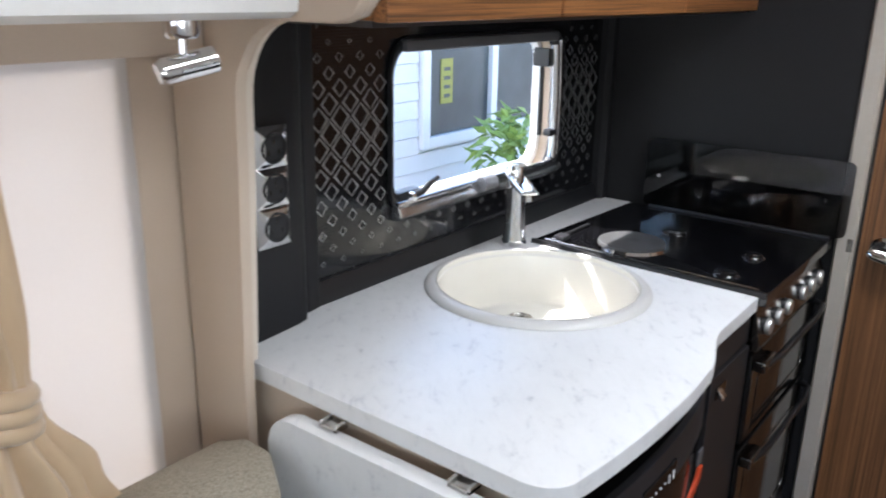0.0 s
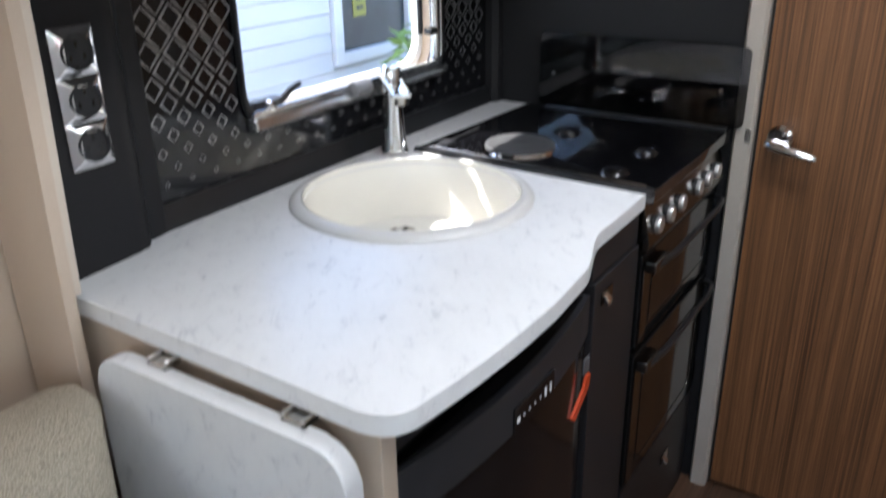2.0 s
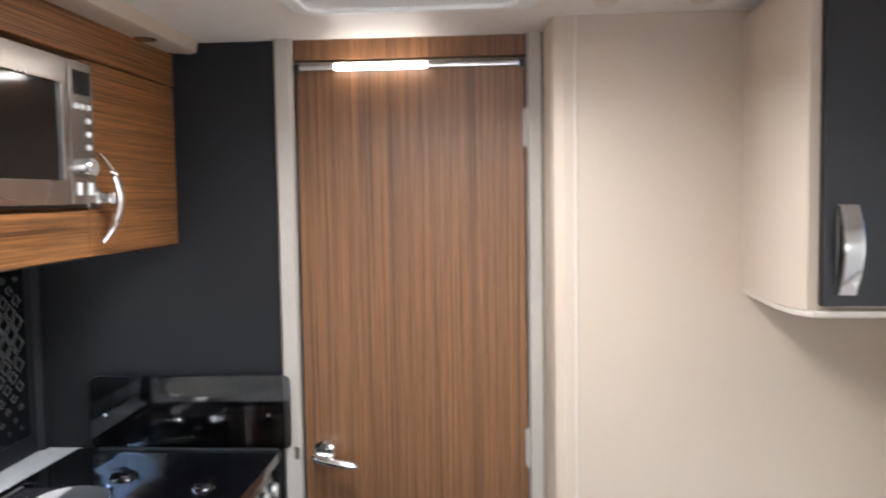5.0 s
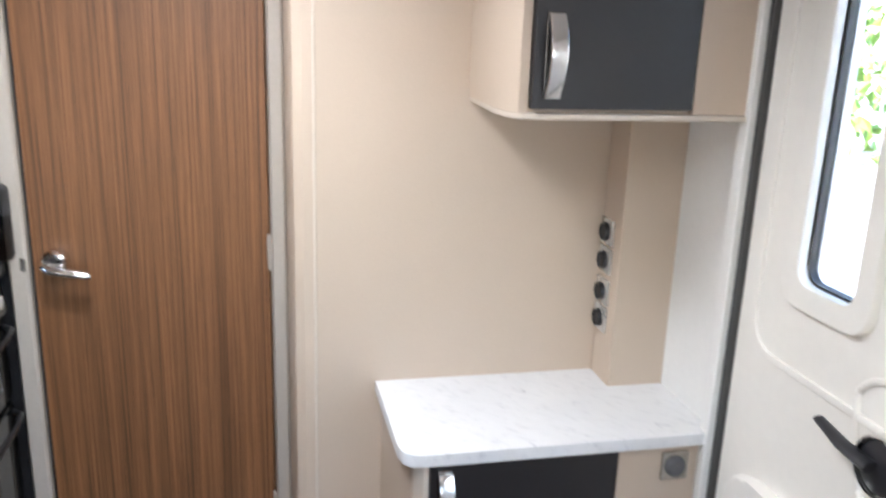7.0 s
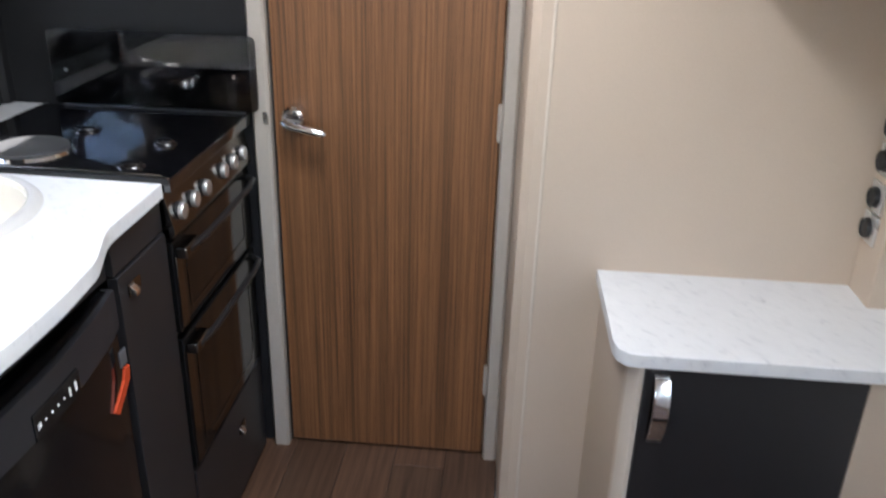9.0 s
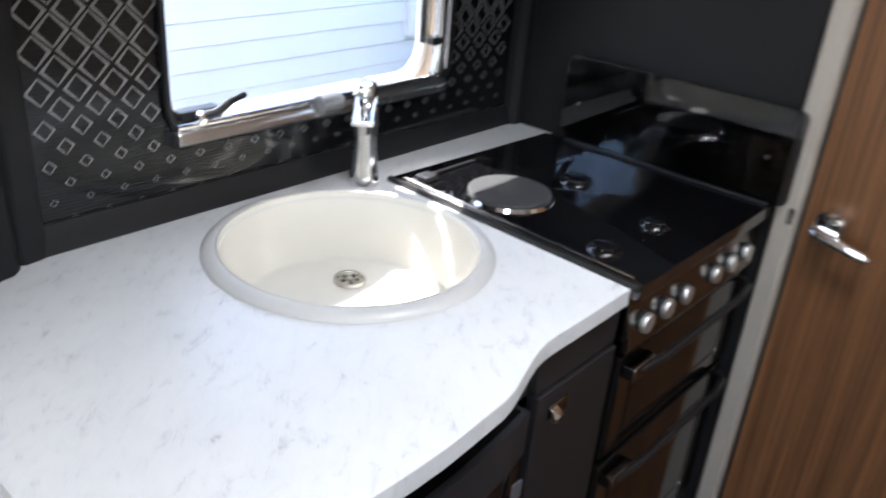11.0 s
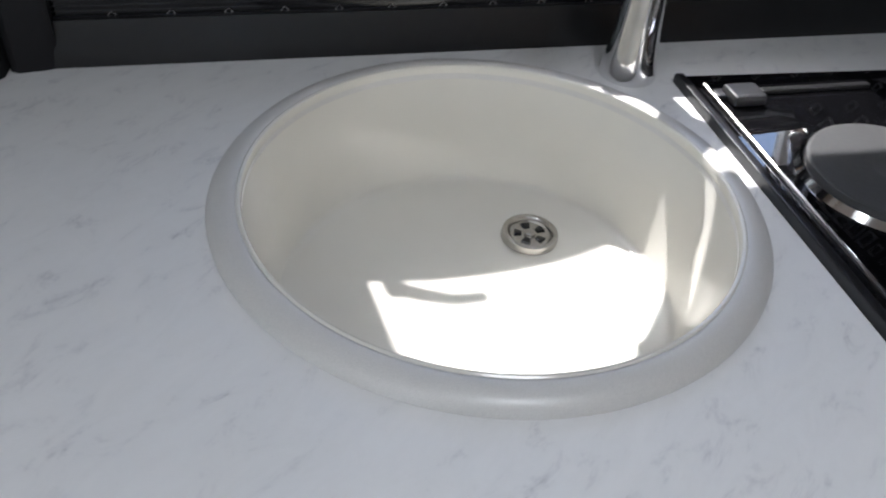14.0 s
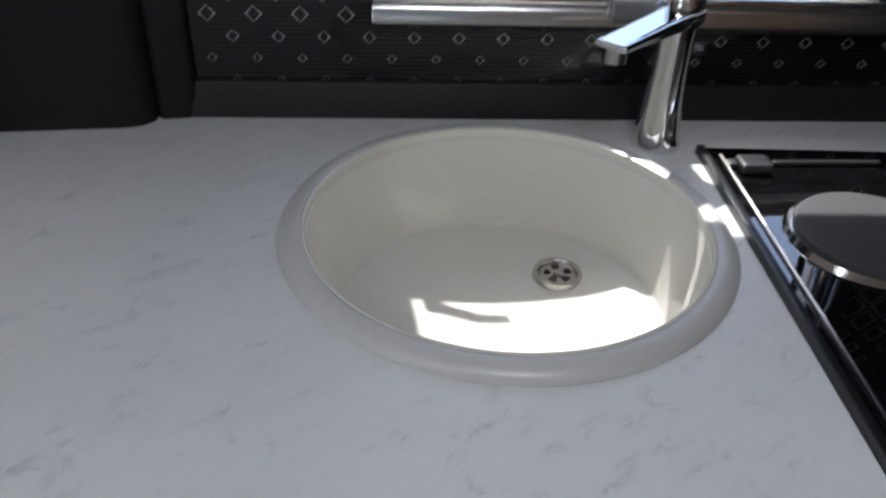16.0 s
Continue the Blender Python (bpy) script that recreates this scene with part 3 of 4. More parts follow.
part("bowl", lathe([(0.1895, 0.004), (0.1875, -0.008), (0.1800, -0.045), (0.1730, -0.078), (0.1682, -0.0985), (0.1668, -0.1012), (0.1640, -0.1034), (0.1600, -0.1048), (0.150, -0.1070), (0.125, -0.1125), (0.10, -0.1160), (0.05, -0.1200), (0.0005, -0.1212)], (cx, cy, TOP), "z", 96, cap=False), SINK, sink)
DX, DY, DZ = -0.6470, -0.1780, 0.8335
drain = part("drain", join(lathe([(0.0185, -0.010), (0.019, -0.001), (0.0225, 0.0028), (0.0265, 0.0026), (0.028, -0.004)], (DX, DY, DZ), "z", 40, cap=False), lathe([(0.0005, -0.0005), (0.0190, -0.0005)], (DX, DY, DZ), "z", 32, cap=False)), STEEL, sink, "steel drain")
for k in range(5):
    a = radians(72 * k + 20)
    part("strainer_slot", tube([(DX + 0.008 * math.cos(a), DY + 0.008 * math.sin(a), DZ), (DX + 0.0150 * math.cos(a), DY + 0.0150 * math.sin(a), DZ)], [0.003, 0.005], 10, 0.25), ENAMEL, drain)
part("strainer_screw", lathe([(0.0055, 0.0), (0.0055, 0.002), (0.0, 0.0028)], (DX, DY, DZ - 0.0005), "z", 14), STEEL, drain)

# ---- tap ----
tap = thing("mixer_tap", (-0.530, -0.080, TOP), "chrome mixer tap with a flat top lever beside the sink", "tap")
tx, ty = -0.532, -0.082
part("body", lathe([(0.0, 0.0), (0.0275, 0.0), (0.0285, 0.004), (0.0255, 0.018), (0.0220, 0.05), (0.0200, 0.09), (0.0205, 0.125), (0.0215, 0.140), (0.0195, 0.147), (0.0, 0.148)], (tx, ty, TOP), "z", 40), CHROME, tap)
spout = part("spout", prism(rounded(-0.018, 0.018, -0.010, 0.010, 0.007, 4), "x", 0.0, 0.165, 0.004), CHROME, tap)
for v in spout.data.vertices:
    u, w, h = v.co
    k = u / 0.165
    wide = 1.05 - 0.25 * math.sin(math.pi * k)
    v.co = Vector((tx + 0.018 - 0.112 * k - 0.70 * w * wide, ty + 0.018 - 0.110 * k + 0.71 * w * wide, TOP + 0.146 + h * (1.15 - 0.75 * k) + 0.002 * k))
part("aerator", lathe([(0.0, 0.0), (0.012, 0.0), (0.012, 0.014), (0.0, 0.014)], (tx - 0.085, ty - 0.082, TOP + 0.130), "z", 20), STEEL, spout)
part("lever", join(lathe([(0.0, 0.0), (0.021, 0.0), (0.021, 0.016), (0.015, 0.024), (0.0, 0.025)], (tx + 0.006, ty + 0.008, TOP + 0.156), "z", 28), tube([(tx + 0.012, ty + 0.014, TOP + 0.174), (tx - 0.012, ty - 0.012, TOP + 0.183), (tx - 0.034, ty - 0.034, TOP + 0.188)], [0.013, 0.012, 0.008], 14, 0.4)), CHROME, tap, "flat chrome lever")

# ---- cooker ----
cook = thing("cooker", (-0.265, -0.35, 0.0), "built-in black glass cooker with grill, oven and chrome knobs", "cooker")
HX0, HX1, HY0, HY1 = -0.502, -0.027, -0.618, -0.112
HOBGLASS = mat("black_hob_enamel", (0.004, 0.004, 0.0045), 0.012, IOR=2.6)
to(HOBGLASS, ramp(HOBGLASS, noise_of(HOBGLASS, 40.0), [(0.3, (0.003, 0.003, 0.0035)), (0.7, (0.005, 0.005, 0.006))]))
hob = part("hob_top", join(prism([(HX0, HY0), (HX1, HY0), (HX1, HY1 - 0.006), (-0.488, HY1 + 0.012), (HX0 + 0.014, HY1 + 0.006)], "z", TOP - 0.02, TOP + 0.006, 0.003)), HOBGLASS, cook, "gloss black hob")
part("side_trim", prism([(-0.506, HY0 + 0.002), (-0.497, HY0 + 0.002), (-0.481, HY1 + 0.012), (-0.490, HY1 + 0.012)], "z", TOP - 0.004, TOP + 0.009, 0.002), BLACK, cook, "black edge trim")
part("inner_bead", tube([(-0.488, HY0 + 0.02, TOP + 0.008), (-0.471, HY1 - 0.012, TOP + 0.008)], 0.0022, 8), STEEL, cook)
part("hotplate", lathe([(0.0, 0.010), (0.018, 0.010), (0.020, 0.0115), (0.069, 0.0125), (0.072, 0.011), (0.073, 0.0)][::-1], (-0.381, -0.289, TOP + 0.005), "z", 56), IRON, cook, "round cast-iron electric hotplate")
part("hotplate_ring", lathe([(0.0735, 0.0), (0.0735, 0.008), (0.077, 0.008), (0.082, 0.0)], (-0.381, -0.289, TOP + 0.004), "z", 56, cap=False), CHROME, cook, "chrome hotplate ring")
for bx, by, br in ((-0.437, -0.517, 0.026), (-0.225, -0.325, 0.029), (-0.288, -0.522, 0.024)):
    burner = part("burner_base", lathe([(0.0, 0.006), (br * 0.85, 0.006), (br, 0.0045), (br * 1.10, 0.0)][::-1], (bx, by, TOP + 0.0055), "z", 36), ENAMEL, cook, "black gas burner")
    part("burner_ring", lathe([(br * 0.86, 0.0), (br * 0.86, 0.0035), (br * 0.80, 0.0035)], (bx, by, TOP + 0.0115), "z", 36, cap=False), DIMSTEEL, burner, "thin steel ring")
    part("burner_cap", lathe([(0.0, 0.006), (br * 0.66, 0.0055), (br * 0.78, 0.003), (br * 0.78, 0.0)][::-1], (bx, by, TOP + 0.0118), "z", 36), ENAMEL, burner, "black burner cap")
part("lid_clip", join(box(-0.462, -0.428, -0.166, -0.138, TOP + 0.006, TOP + 0.018, 0.004), box(-0.470, -0.428, -0.150, -0.135, TOP + 0.005, TOP + 0.011, 0.003)), CHARBAR, cook, "dark lid clip")
part("clip_slot", box(-0.42, -0.30, -0.146, -0.138, TOP + 0.006, TOP + 0.011, 0.002), BLACK, cook)
lid = part("glass_lid", prism(rounded(-0.645, -0.158, TOP + 0.0105, 1.130, 0.016, 4), "x", -0.040, -0.034, 0.001), SMOKED, cook, "raised smoked glass hob lid")
part("lid_hinge", box(-0.044, -0.031, -0.612, -0.175, TOP + 0.0055, TOP + 0.0115, 0.002), BLACK, cook)
for y, z in ((-0.196, 1.037), (-0.592, 1.037)):
    part("lid_stud", lathe([(0.0, -0.004), (0.004, -0.004), (0.005, 0.0)][::-1], (-0.0405, y, z), "x", 12), CHROME, lid)
part("carcass", box(-0.500, -0.030, -0.585, -0.12, 0.03, TOP - 0.022), BLACK, cook, smooth=False)
part("control_panel", prism([(-0.590, 0.832), (-0.612, 0.832), (-0.616, 0.845), (-0.600, 0.922), (-0.585, 0.922)], "x", -0.498, -0.032, 0.002), DIMSTEEL, cook, "dark mirror-steel control panel")
for kx in (-0.456, -0.391, -0.326, -0.218, -0.154, -0.090):
    kz = 0.874
    knob = part("knob", lathe([(0.0, 0.0), (0.0150, 0.0), (0.0166, 0.003), (0.0172, 0.034), (0.0188, 0.036), (0.0188, 0.038), (0.0175, 0.0395)], (kx, -0.640, kz), "y", 24), KNOBSTEEL, cook, "steel cooker knob")
    for v in knob.data.vertices:
        v.co.y = -0.622 - (v.co.y + 0.640)
    part("collar", lathe([(0.0175, 0.0), (0.0165, 0.012), (0.014, 0.014)], (kx, -0.604, kz), "y", 24), BLACK, knob)


def oven_door(z0, z1, label):
    d = part("oven_door", box(-0.496, -0.034, -0.606, -0.584, z0, z1, 0.004), DOORGLASS, cook, label)
    part("side_band", box(-0.494, -0.462, -0.6095, -0.606, z0 + 0.01, z1 - 0.03, 0.001, 1), DIMSTEEL, d)
    part("window_frame", ring(rounded(-0.44, -0.09, z0 + 0.03, z1 - 0.06, 0.012, 4), rounded(-0.436, -0.094, z0 + 0.034, z1 - 0.064, 0.010, 4), "y", -0.6075, -0.6058), DIMSTEEL, d)
    part("handle", tube([(-0.485, -0.606, z1 - 0.022), (-0.470, -0.628, z1 - 0.020), (-0.40, -0.636, z1 - 0.020), (-0.13, -0.636, z1 - 0.020), (-0.065, -0.628, z1 - 0.020), (-0.045, -0.606, z1 - 0.022)], 0.0065, 12), BLACK, d, "black bar handle")
    part("handle_end", box(-0.492, -0.420, -0.632, -0.606, z1 - 0.034, z1 - 0.010, 0.005), DIMSTEEL, d, "steel handle end")


oven_door(0.628, 0.822, "black glass grill door")
oven_door(0.300, 0.612, "black glass oven door")
drawer = thing("pan_drawer", (-0.265, -0.59, 0.0), "charcoal drawer front below the oven with a small chrome pull", "drawer")
part("front", box(-0.500, -0.032, -0.602, -0.585, 0.012, 0.288, 0.002), DARKCAB, drawer)


def small_pull(parent, x, y, z):
    p = part("pull_plate", box(x - 0.020, x + 0.026, y - 0.003, y, z - 0.012, z + 0.012, 0.001, 1), DIMSTEEL, parent, "chrome pull plate")
    part("pull_lip", prism([(y - 0.003, z - 0.008), (y - 0.013, z - 0.011), (y - 0.015, z - 0.003), (y - 0.008, z + 0.005), (y - 0.003, z + 0.007)], "x", x - 0.018, x + 0.000, 0.003), CHROME, p, "chrome pull")


small_pull(drawer, -0.215, -0.602, 0.196)

# ---- base units ----
cup = thing("narrow_cupboard", (-0.61, -0.3, 0.0), "narrow charcoal cupboard with a chrome pull under the worktop", "cupboard")
part("body", box(-0.704, -0.506, -0.580, -0.02, 0.0, 0.78), DARKCAB, cup, smooth=False)
part("door", box(-0.702, -0.507, -0.600, -0.5805, 0.012, 0.848, 0.002), DARKCAB, cup)
part("top_panel", box(-0.706, -0.507, -0.596, -0.5805, 0.853, 0.916, 0.002), DARKCAB, cup)
small_pull(cup, -0.655, -0.600, 0.812)

fridge = thing("fridge", (-0.98, -0.3, 0.0), "black built-in fridge with a bowed control bar", "fridge")
part("cabinet", box(-1.240, -0.712, -0.575, -0.12, 0.02, 0.795), BLACK, fridge, smooth=False)


def bowed(x0, x1, z0, z1, depth, y):
    pts = [(x, y - depth * (1 - ((x - (x0 + x1) / 2) / ((x1 - x0) / 2)) ** 2)) for x in np.linspace(x0, x1, 15)]
    return prism([(x1, -0.576), (x0, -0.576)] + pts, "z", z0, z1, 0.004)


part("control_bar", bowed(-1.240, -0.716, 0.764, 0.838, 0.026, -0.598), CHARBAR, fridge, "charcoal control bar")
part("bar_grip", bowed(-1.228, -0.728, 0.8365, 0.8395, 0.020, -0.592), ENAMEL, fridge)
part("door", bowed(-1.222, -0.722, 0.10, 0.758, 0.022, -0.596), ENAMEL, fridge, "gloss black fridge door")
part("door_edge", box(-1.236, -1.222, -0.612, -0.576, 0.10, 0.756, 0.004), BLACK, fridge)
part("plinth", box(-1.236, -0.716, -0.575, -0.55, 0.0, 0.095), DARKCAB, fridge, smooth=False)
disp = part("display", box(-1.018, -0.898, -0.6265, -0.618, 0.762, 0.804, 0.002), ENAMEL, fridge, "black display strip")
for i, (w, h) in enumerate(((0.008, 0.008), (0.004, 0.003), (0.004, 0.003), (0.004, 0.003), (0.004, 0.003), (0.005, 0.014), (0.005, 0.015))):
    x = -1.008 + 0.016 * i
    part("display_mark", box(x - w / 2, x + w / 2, -0.6272, -0.6263, 0.783 - h / 2, 0.783 + h / 2), WHITE, disp, smooth=False)
stick = part("sticker", prism([(-0.792, 0.648), (-0.780, 0.637), (-0.730, 0.676), (-0.725, 0.700), (-0.740, 0.702), (-0.748, 0.682)], "y", -0.6112, -0.6060), ORANGE, fridge, "peeling orange sticker", smooth=False)
part("clear_film", box(-0.748, -0.726, -0.6085, -0.6055, 0.706, 0.735, 0.0005, 1), GREYPLASTIC, fridge, "strip of clear packing film", smooth=False)
solo("worktop_rail", box(-1.240, -0.708, -0.585, -0.570, 0.850, 0.916, 0.002), DARKCAB, "charcoal rail between fridge and worktop", "trim", "structure")
solo("unit_end_panel", box(-1.268, -1.2415, -0.600, -0.004, 0.0, 0.9165, 0.002), BEIGE, "beige end panel of the kitchen unit", "panel", "structure")

flap = thing("worktop_flap", (-1.30, -0.38, 0.45), "white fleck-laminate flap folded down at the end of the kitchen unit", "flap")
part("leaf", prism(rounded(-0.590, -0.180, 0.44, 0.905, 0.045, 6), "x", -1.318, -1.290, 0.003), WORKTOP, flap)
for y in (-0.283, -0.505):
    part("hinge", join(box(-1.300, -1.276, y - 0.017, y + 0.017, 0.906, 0.912, 0.001, 1), box(-1.300, -1.276, y - 0.017, y - 0.012, 0.906, 0.9165, 0.001, 1), box(-1.300, -1.276, y + 0.012, y + 0.017, 0.906, 0.9165, 0.001, 1)), STEEL, flap, "steel hinge bracket")

# ---- beige end panel that frames the kitchen ----
curve = [(-0.004, 0.0), (-0.118, 0.0), (-0.124, 0.945), (-0.138, 1.25), (-0.140, 1.33)]
for k in range(9):
    a = radians(180 - 90 * k / 8)
    curve.append((-0.230 - 0.090 * math.cos(a), 1.333 + 0.107 * math.sin(a)))
curve += [(-0.320, 1.440), (-0.350, 1.449), (-0.368, 1.471), (-0.376, 1.507), (-0.390, 1.75), (-0.390, CEIL_Z), (-0.004, CEIL_Z)]
solo("kitchen_end_panel", prism(curve, "x", -1.308, -1.2905, 0.003), BEIGE, "beige shaped end panel rounding up to the overhead lockers", "panel", "structure")
solo("kitchen_end_edging", prism([(y, z) for y, z in curve if z > 0.95 and y < -0.01] [:-1] + [(-0.384, 1.75), (-0.370, 1.507), (-0.362, 1.475), (-0.346, 1.455), (-0.320, 1.446), (-0.230, 1.446), (-0.166, 1.422), (-0.137, 1.368), (-0.132, 1.25), (-0.120, 0.955)], "x", -1.2905, -1.2790), BEIGE_EDGE, "pale edging of the shaped end panel", "trim", "structure")

# ---- overhead lockers ----
OY, OZ0, OZ1 = -0.376, 1.442, 1.888
over = thing("overhead_locker", (-0.63, -0.18, OZ0), "zebrano-effect overhead kitchen lockers with chrome bow handles", "locker")
part("carcass", box(-1.2785, -0.002, -0.352, -0.006, OZ0 + 0.002, OZ1 - 0.002), WOOD_OVER, over, smooth=False)
part("top_rail", box(-1.2785, -0.002, OY, -0.3525, 1.812, OZ1, 0.0015, 1), WOOD_OVER, over)
part("bottom_rail", box(-0.890, -0.430, OY, -0.3525, OZ0, 1.530, 0.0015, 1), WOOD_OVER, over)


def bow_handle(parent, x, z):
    """A tall chrome bow on a square plate."""
    h = part("handle_plate", box(x - 0.030, x + 0.012, OY - 0.006, OY, z - 0.020, z + 0.020, 0.002), STEEL, parent, "steel handle plate")
    pts = [(x + 0.004 + 0.028 * (1 - (k / 8) ** 2), OY - 0.012 - 0.026 * (1 - (k / 8) ** 2), z + 0.0105 * k) for k in range(-8, 9)]
    part("bow", tube(pts, [0.005 + 0.005 * (1 - (k / 8) ** 2) for k in range(-8, 9)], 12, 0.7), CHROME, h, "chrome bow")
    part("stem", box(x + 0.0, x + 0.022, OY - 0.034, OY - 0.004, z - 0.012, z + 0.012, 0.004), CHROME, h)


left_door = part("door", box(-1.277, -0.894, OY, -0.3525, OZ0, 1.808, 0.002), WOOD_OVER, over)
bow_handle(left_door, -0.962, 1.557)
right_door = part("door", box(-0.426, -0.004, OY, -0.3525, OZ0, 1.808, 0.002), WOOD_OVER, over)
bow_handle(right_door, -0.408, 1.552)
part("underside", box(-1.2785, -0.002, -0.352, -0.006, OZ0 - 0.006, OZ0 + 0.0015), DARKCAB, over, smooth=False)

mw = thing("microwave", (-0.61, -0.2, 1.536), "built-in steel microwave with a dark glass door", "microwave")
part("body", box(-0.846, -0.375, OY - 0.004, -0.3528, 1.536, 1.826, 0.003), BLACK, mw)
part("door_frame", ring(rounded(-0.842, -0.470, 1.542, 1.820, 0.006, 3), rounded(-0.806, -0.490, 1.588, 1.770, 0.004, 3), "y", OY - 0.020, OY - 0.0042, 0.002), STEEL, mw, "brushed steel door frame")
part("door_glass", box(-0.808, -0.488, OY - 0.014, OY - 0.006, 1.586, 1.772), DOORGLASS, mw, "dark glass")
cpanel = part("control_panel", box(-0.466, -0.379, OY - 0.020, OY - 0.0042, 1.542, 1.820, 0.003), STEEL, mw, "steel control panel")
part("display", box(-0.452, -0.393, OY - 0.0212, OY - 0.0198, 1.756, 1.802, 0.001, 1), ENAMEL, cpanel, "black display")
for i in range(3):
    part("button", lathe([(0.0, 0.003), (0.005, 0.003), (0.006, 0.0)][::-1], (-0.444 + 0.022 * i, OY - 0.0205, 1.733), "y", 12), WHITE, cpanel)
for i, z in enumerate((1.706, 1.680, 1.654)):
    part("button", lathe([(0.0, 0.003), (0.005, 0.003), (0.006, 0.0)][::-1], (-0.402, OY - 0.0205, z), "y", 12), WHITE, cpanel)
part("dial", lathe([(0.0, 0.0), (0.018, 0.0), (0.019, 0.018), (0.016, 0.021), (0.0, 0.021)], (-0.425, OY - 0.020, 1.614), "y", 28), CHROME, cpanel, "chrome dial")
for x in (-0.444, -0.402):
    part("button", box(x - 0.006, x + 0.006, OY - 0.023, OY - 0.0198, 1.560, 1.585, 0.001, 1), WHITE, cpanel)

mw.location, mw.scale = (-0.6586, -0.2, 1.535), (0.972, 1.0, 0.914)
cornice = thing("cornice", (-0.65, -0.4, OZ1), "beige lighting cornice above the kitchen lockers", "cornice", kind="structure")
part("board", prism([(-0.352, OZ1 + 0.002), (-0.366, OZ1), (-0.430, OZ1 - 0.006), (-0.444, OZ1 - 0.002), (-0.450, CEIL_Z), (-0.352, CEIL_Z)], "x", -1.27, -0.025, 0.004), BEIGE, cornice)
for x in (-0.215, -0.60, -0.98):
    part("downlight", lathe([(0.0, -0.003), (0.020, -0.003), (0.024, 0.0), (0.024, 0.006)], (x, -0.405, OZ1 - 0.005), "z", 28), ALU, cornice, "small round downlight")

# ---- rooflight over the kitchen ----
vent = thing("rooflight", (-0.68, -0.98, CEIL_Z), "white square rooflight frame in the ceiling", "rooflight", kind="structure")
part("frame", ring(rounded(-0.92, -0.345, -1.215, -0.755, 0.05, 5), rounded(-0.86, -0.50, -1.155, -0.805, 0.03, 5), "z", CEIL_Z - 0.022, CEIL_Z + 0.0, 0.006), WHITE, vent)
part("inner_ridge", ring(rounded(-0.90, -0.385, -1.190, -0.780, 0.04, 5), rounded(-0.885, -0.40, -1.175, -0.795, 0.035, 5), "z", CEIL_Z - 0.030, CEIL_Z - 0.020, 0.003), WHITE, vent)
vent2 = copy_thing(vent, Matrix.Translation((-1.55, -1.05, CEIL_Z)))
vent2.scale = (1.6, 1.15, 1.0)

# ---- dresser by the entrance ----
dr = thing("dresser_unit", (-0.33, -1.78, 0.0), "beige low dresser with a charcoal door and chrome handle", "cabinet")
part("carcass", box(-0.478, -0.1585, -2.100, -1.466, -0.1465, 0.661), BEIGE, dr, smooth=False)
part("corner_post", prism([(-0.478, -1.4655), (-0.478, -1.462), (-0.470, -1.455), (-0.1585, -1.440), (-0.1585, -1.4655)], "z", -0.1465, 0.661), BEIGE, dr)
part("post_edge", prism([(-0.4785, -1.490), (-0.4985, -1.490), (-0.4995, -1.480), (-0.490, -1.468), (-0.4785, -1.462)], "z", -0.1465, 0.661), BEIGE_EDGE, dr)
ddoor = part("door", box(-0.503, -0.4787, -1.897, -1.492, -0.08, 0.659, 0.002), DARKCAB, dr, "charcoal cupboard door")
part("filler", box(-0.498, -0.4787, -2.100, -1.9005, -0.1465, 0.661, 0.002), BEIGE, dr)
part("plinth", box(-0.495, -0.4787, -1.897, -1.492, -0.1465, -0.083), DARKCAB, dr, smooth=False)


def strap_handle(parent, y, z, face):
    """A folded chrome strap: a flat plate above, a bowed grip and a lower foot."""
    p = part("handle_plate", box(face - 0.005, face, y - 0.015, y + 0.015, z - 0.095, z + 0.055, 0.002), DIMSTEEL, parent, "mirror handle plate")
    part("grip", prism([(face - 0.004, z + 0.050), (face - 0.016, z + 0.052), (face - 0.034, z + 0.020), (face - 0.040, z - 0.020), (face - 0.030, z - 0.060), (face - 0.010, z - 0.095), (face - 0.004, z - 0.090),
         (face - 0.022, z - 0.058), (face - 0.031, z - 0.020), (face - 0.026, z + 0.016)], "y", y - 0.015, y + 0.015, 0.002), CHROME, p, "bowed chrome grip")


strap_handle(ddoor, -1.522, 0.592, -0.503)
solo("dresser_worktop", prism([(-0.157, -1.425), (-0.470, -1.429), (-0.498, -1.436), (-0.512, -1.452), (-0.517, -1.475), (-0.517, -2.0965), (-0.498, -2.0965), (-0.498, -2.117), (-0.2635, -2.117), (-0.2635, -1.9705), (-0.157, -1.9705)], "z", 0.6625, 0.692, 0.003), WORKTOP, "white fleck-laminate dresser top with a rounded corner", "worktop")
solo("dresser_bracket", box(-0.30, -0.20, -1.452, -1.4405, 0.634, 0.656, 0.002), BLACK, "small black stay under the dresser top", "bracket")
post = solo("corner_post_beige", box(-0.262, -0.1565, -2.118, -1.972, 0.6625, 1.352, 0.003), BEIGE, "beige corner post between dresser and upper locker", "post", "structure")
for i, (z, lab) in enumerate(((1.041, "dark round socket on a beige post"), (0.972, "dark round socket on a beige post"), (0.895, "dark round socket on a beige post"), (0.828, "dark round socket on a beige post"))):
    s = thing("outlet", (-0.195, -1.97, z), lab, "socket", "outlets on the beige post")
    part("plate", box(-0.227, -0.163, -1.9718, -1.964, z - 0.0315, z + 0.0315, 0.003), SILVER, s, "silver plate")
    ins = part("insert", lathe([(0.0, 0.006), (0.016, 0.006), (0.020, 0.010), (0.022, 0.0)][::-1], (-0.195, -1.964, z), "y", 24), BLACK, s, "black insert")
    for v in ins.data.vertices:
        v.co.y = -1.964 - (v.co.y + 1.964)
s2 = thing("wall_outlet", (-0.50, -2.032, 0.617), "round grey socket in a silver plate on the dresser", "socket")
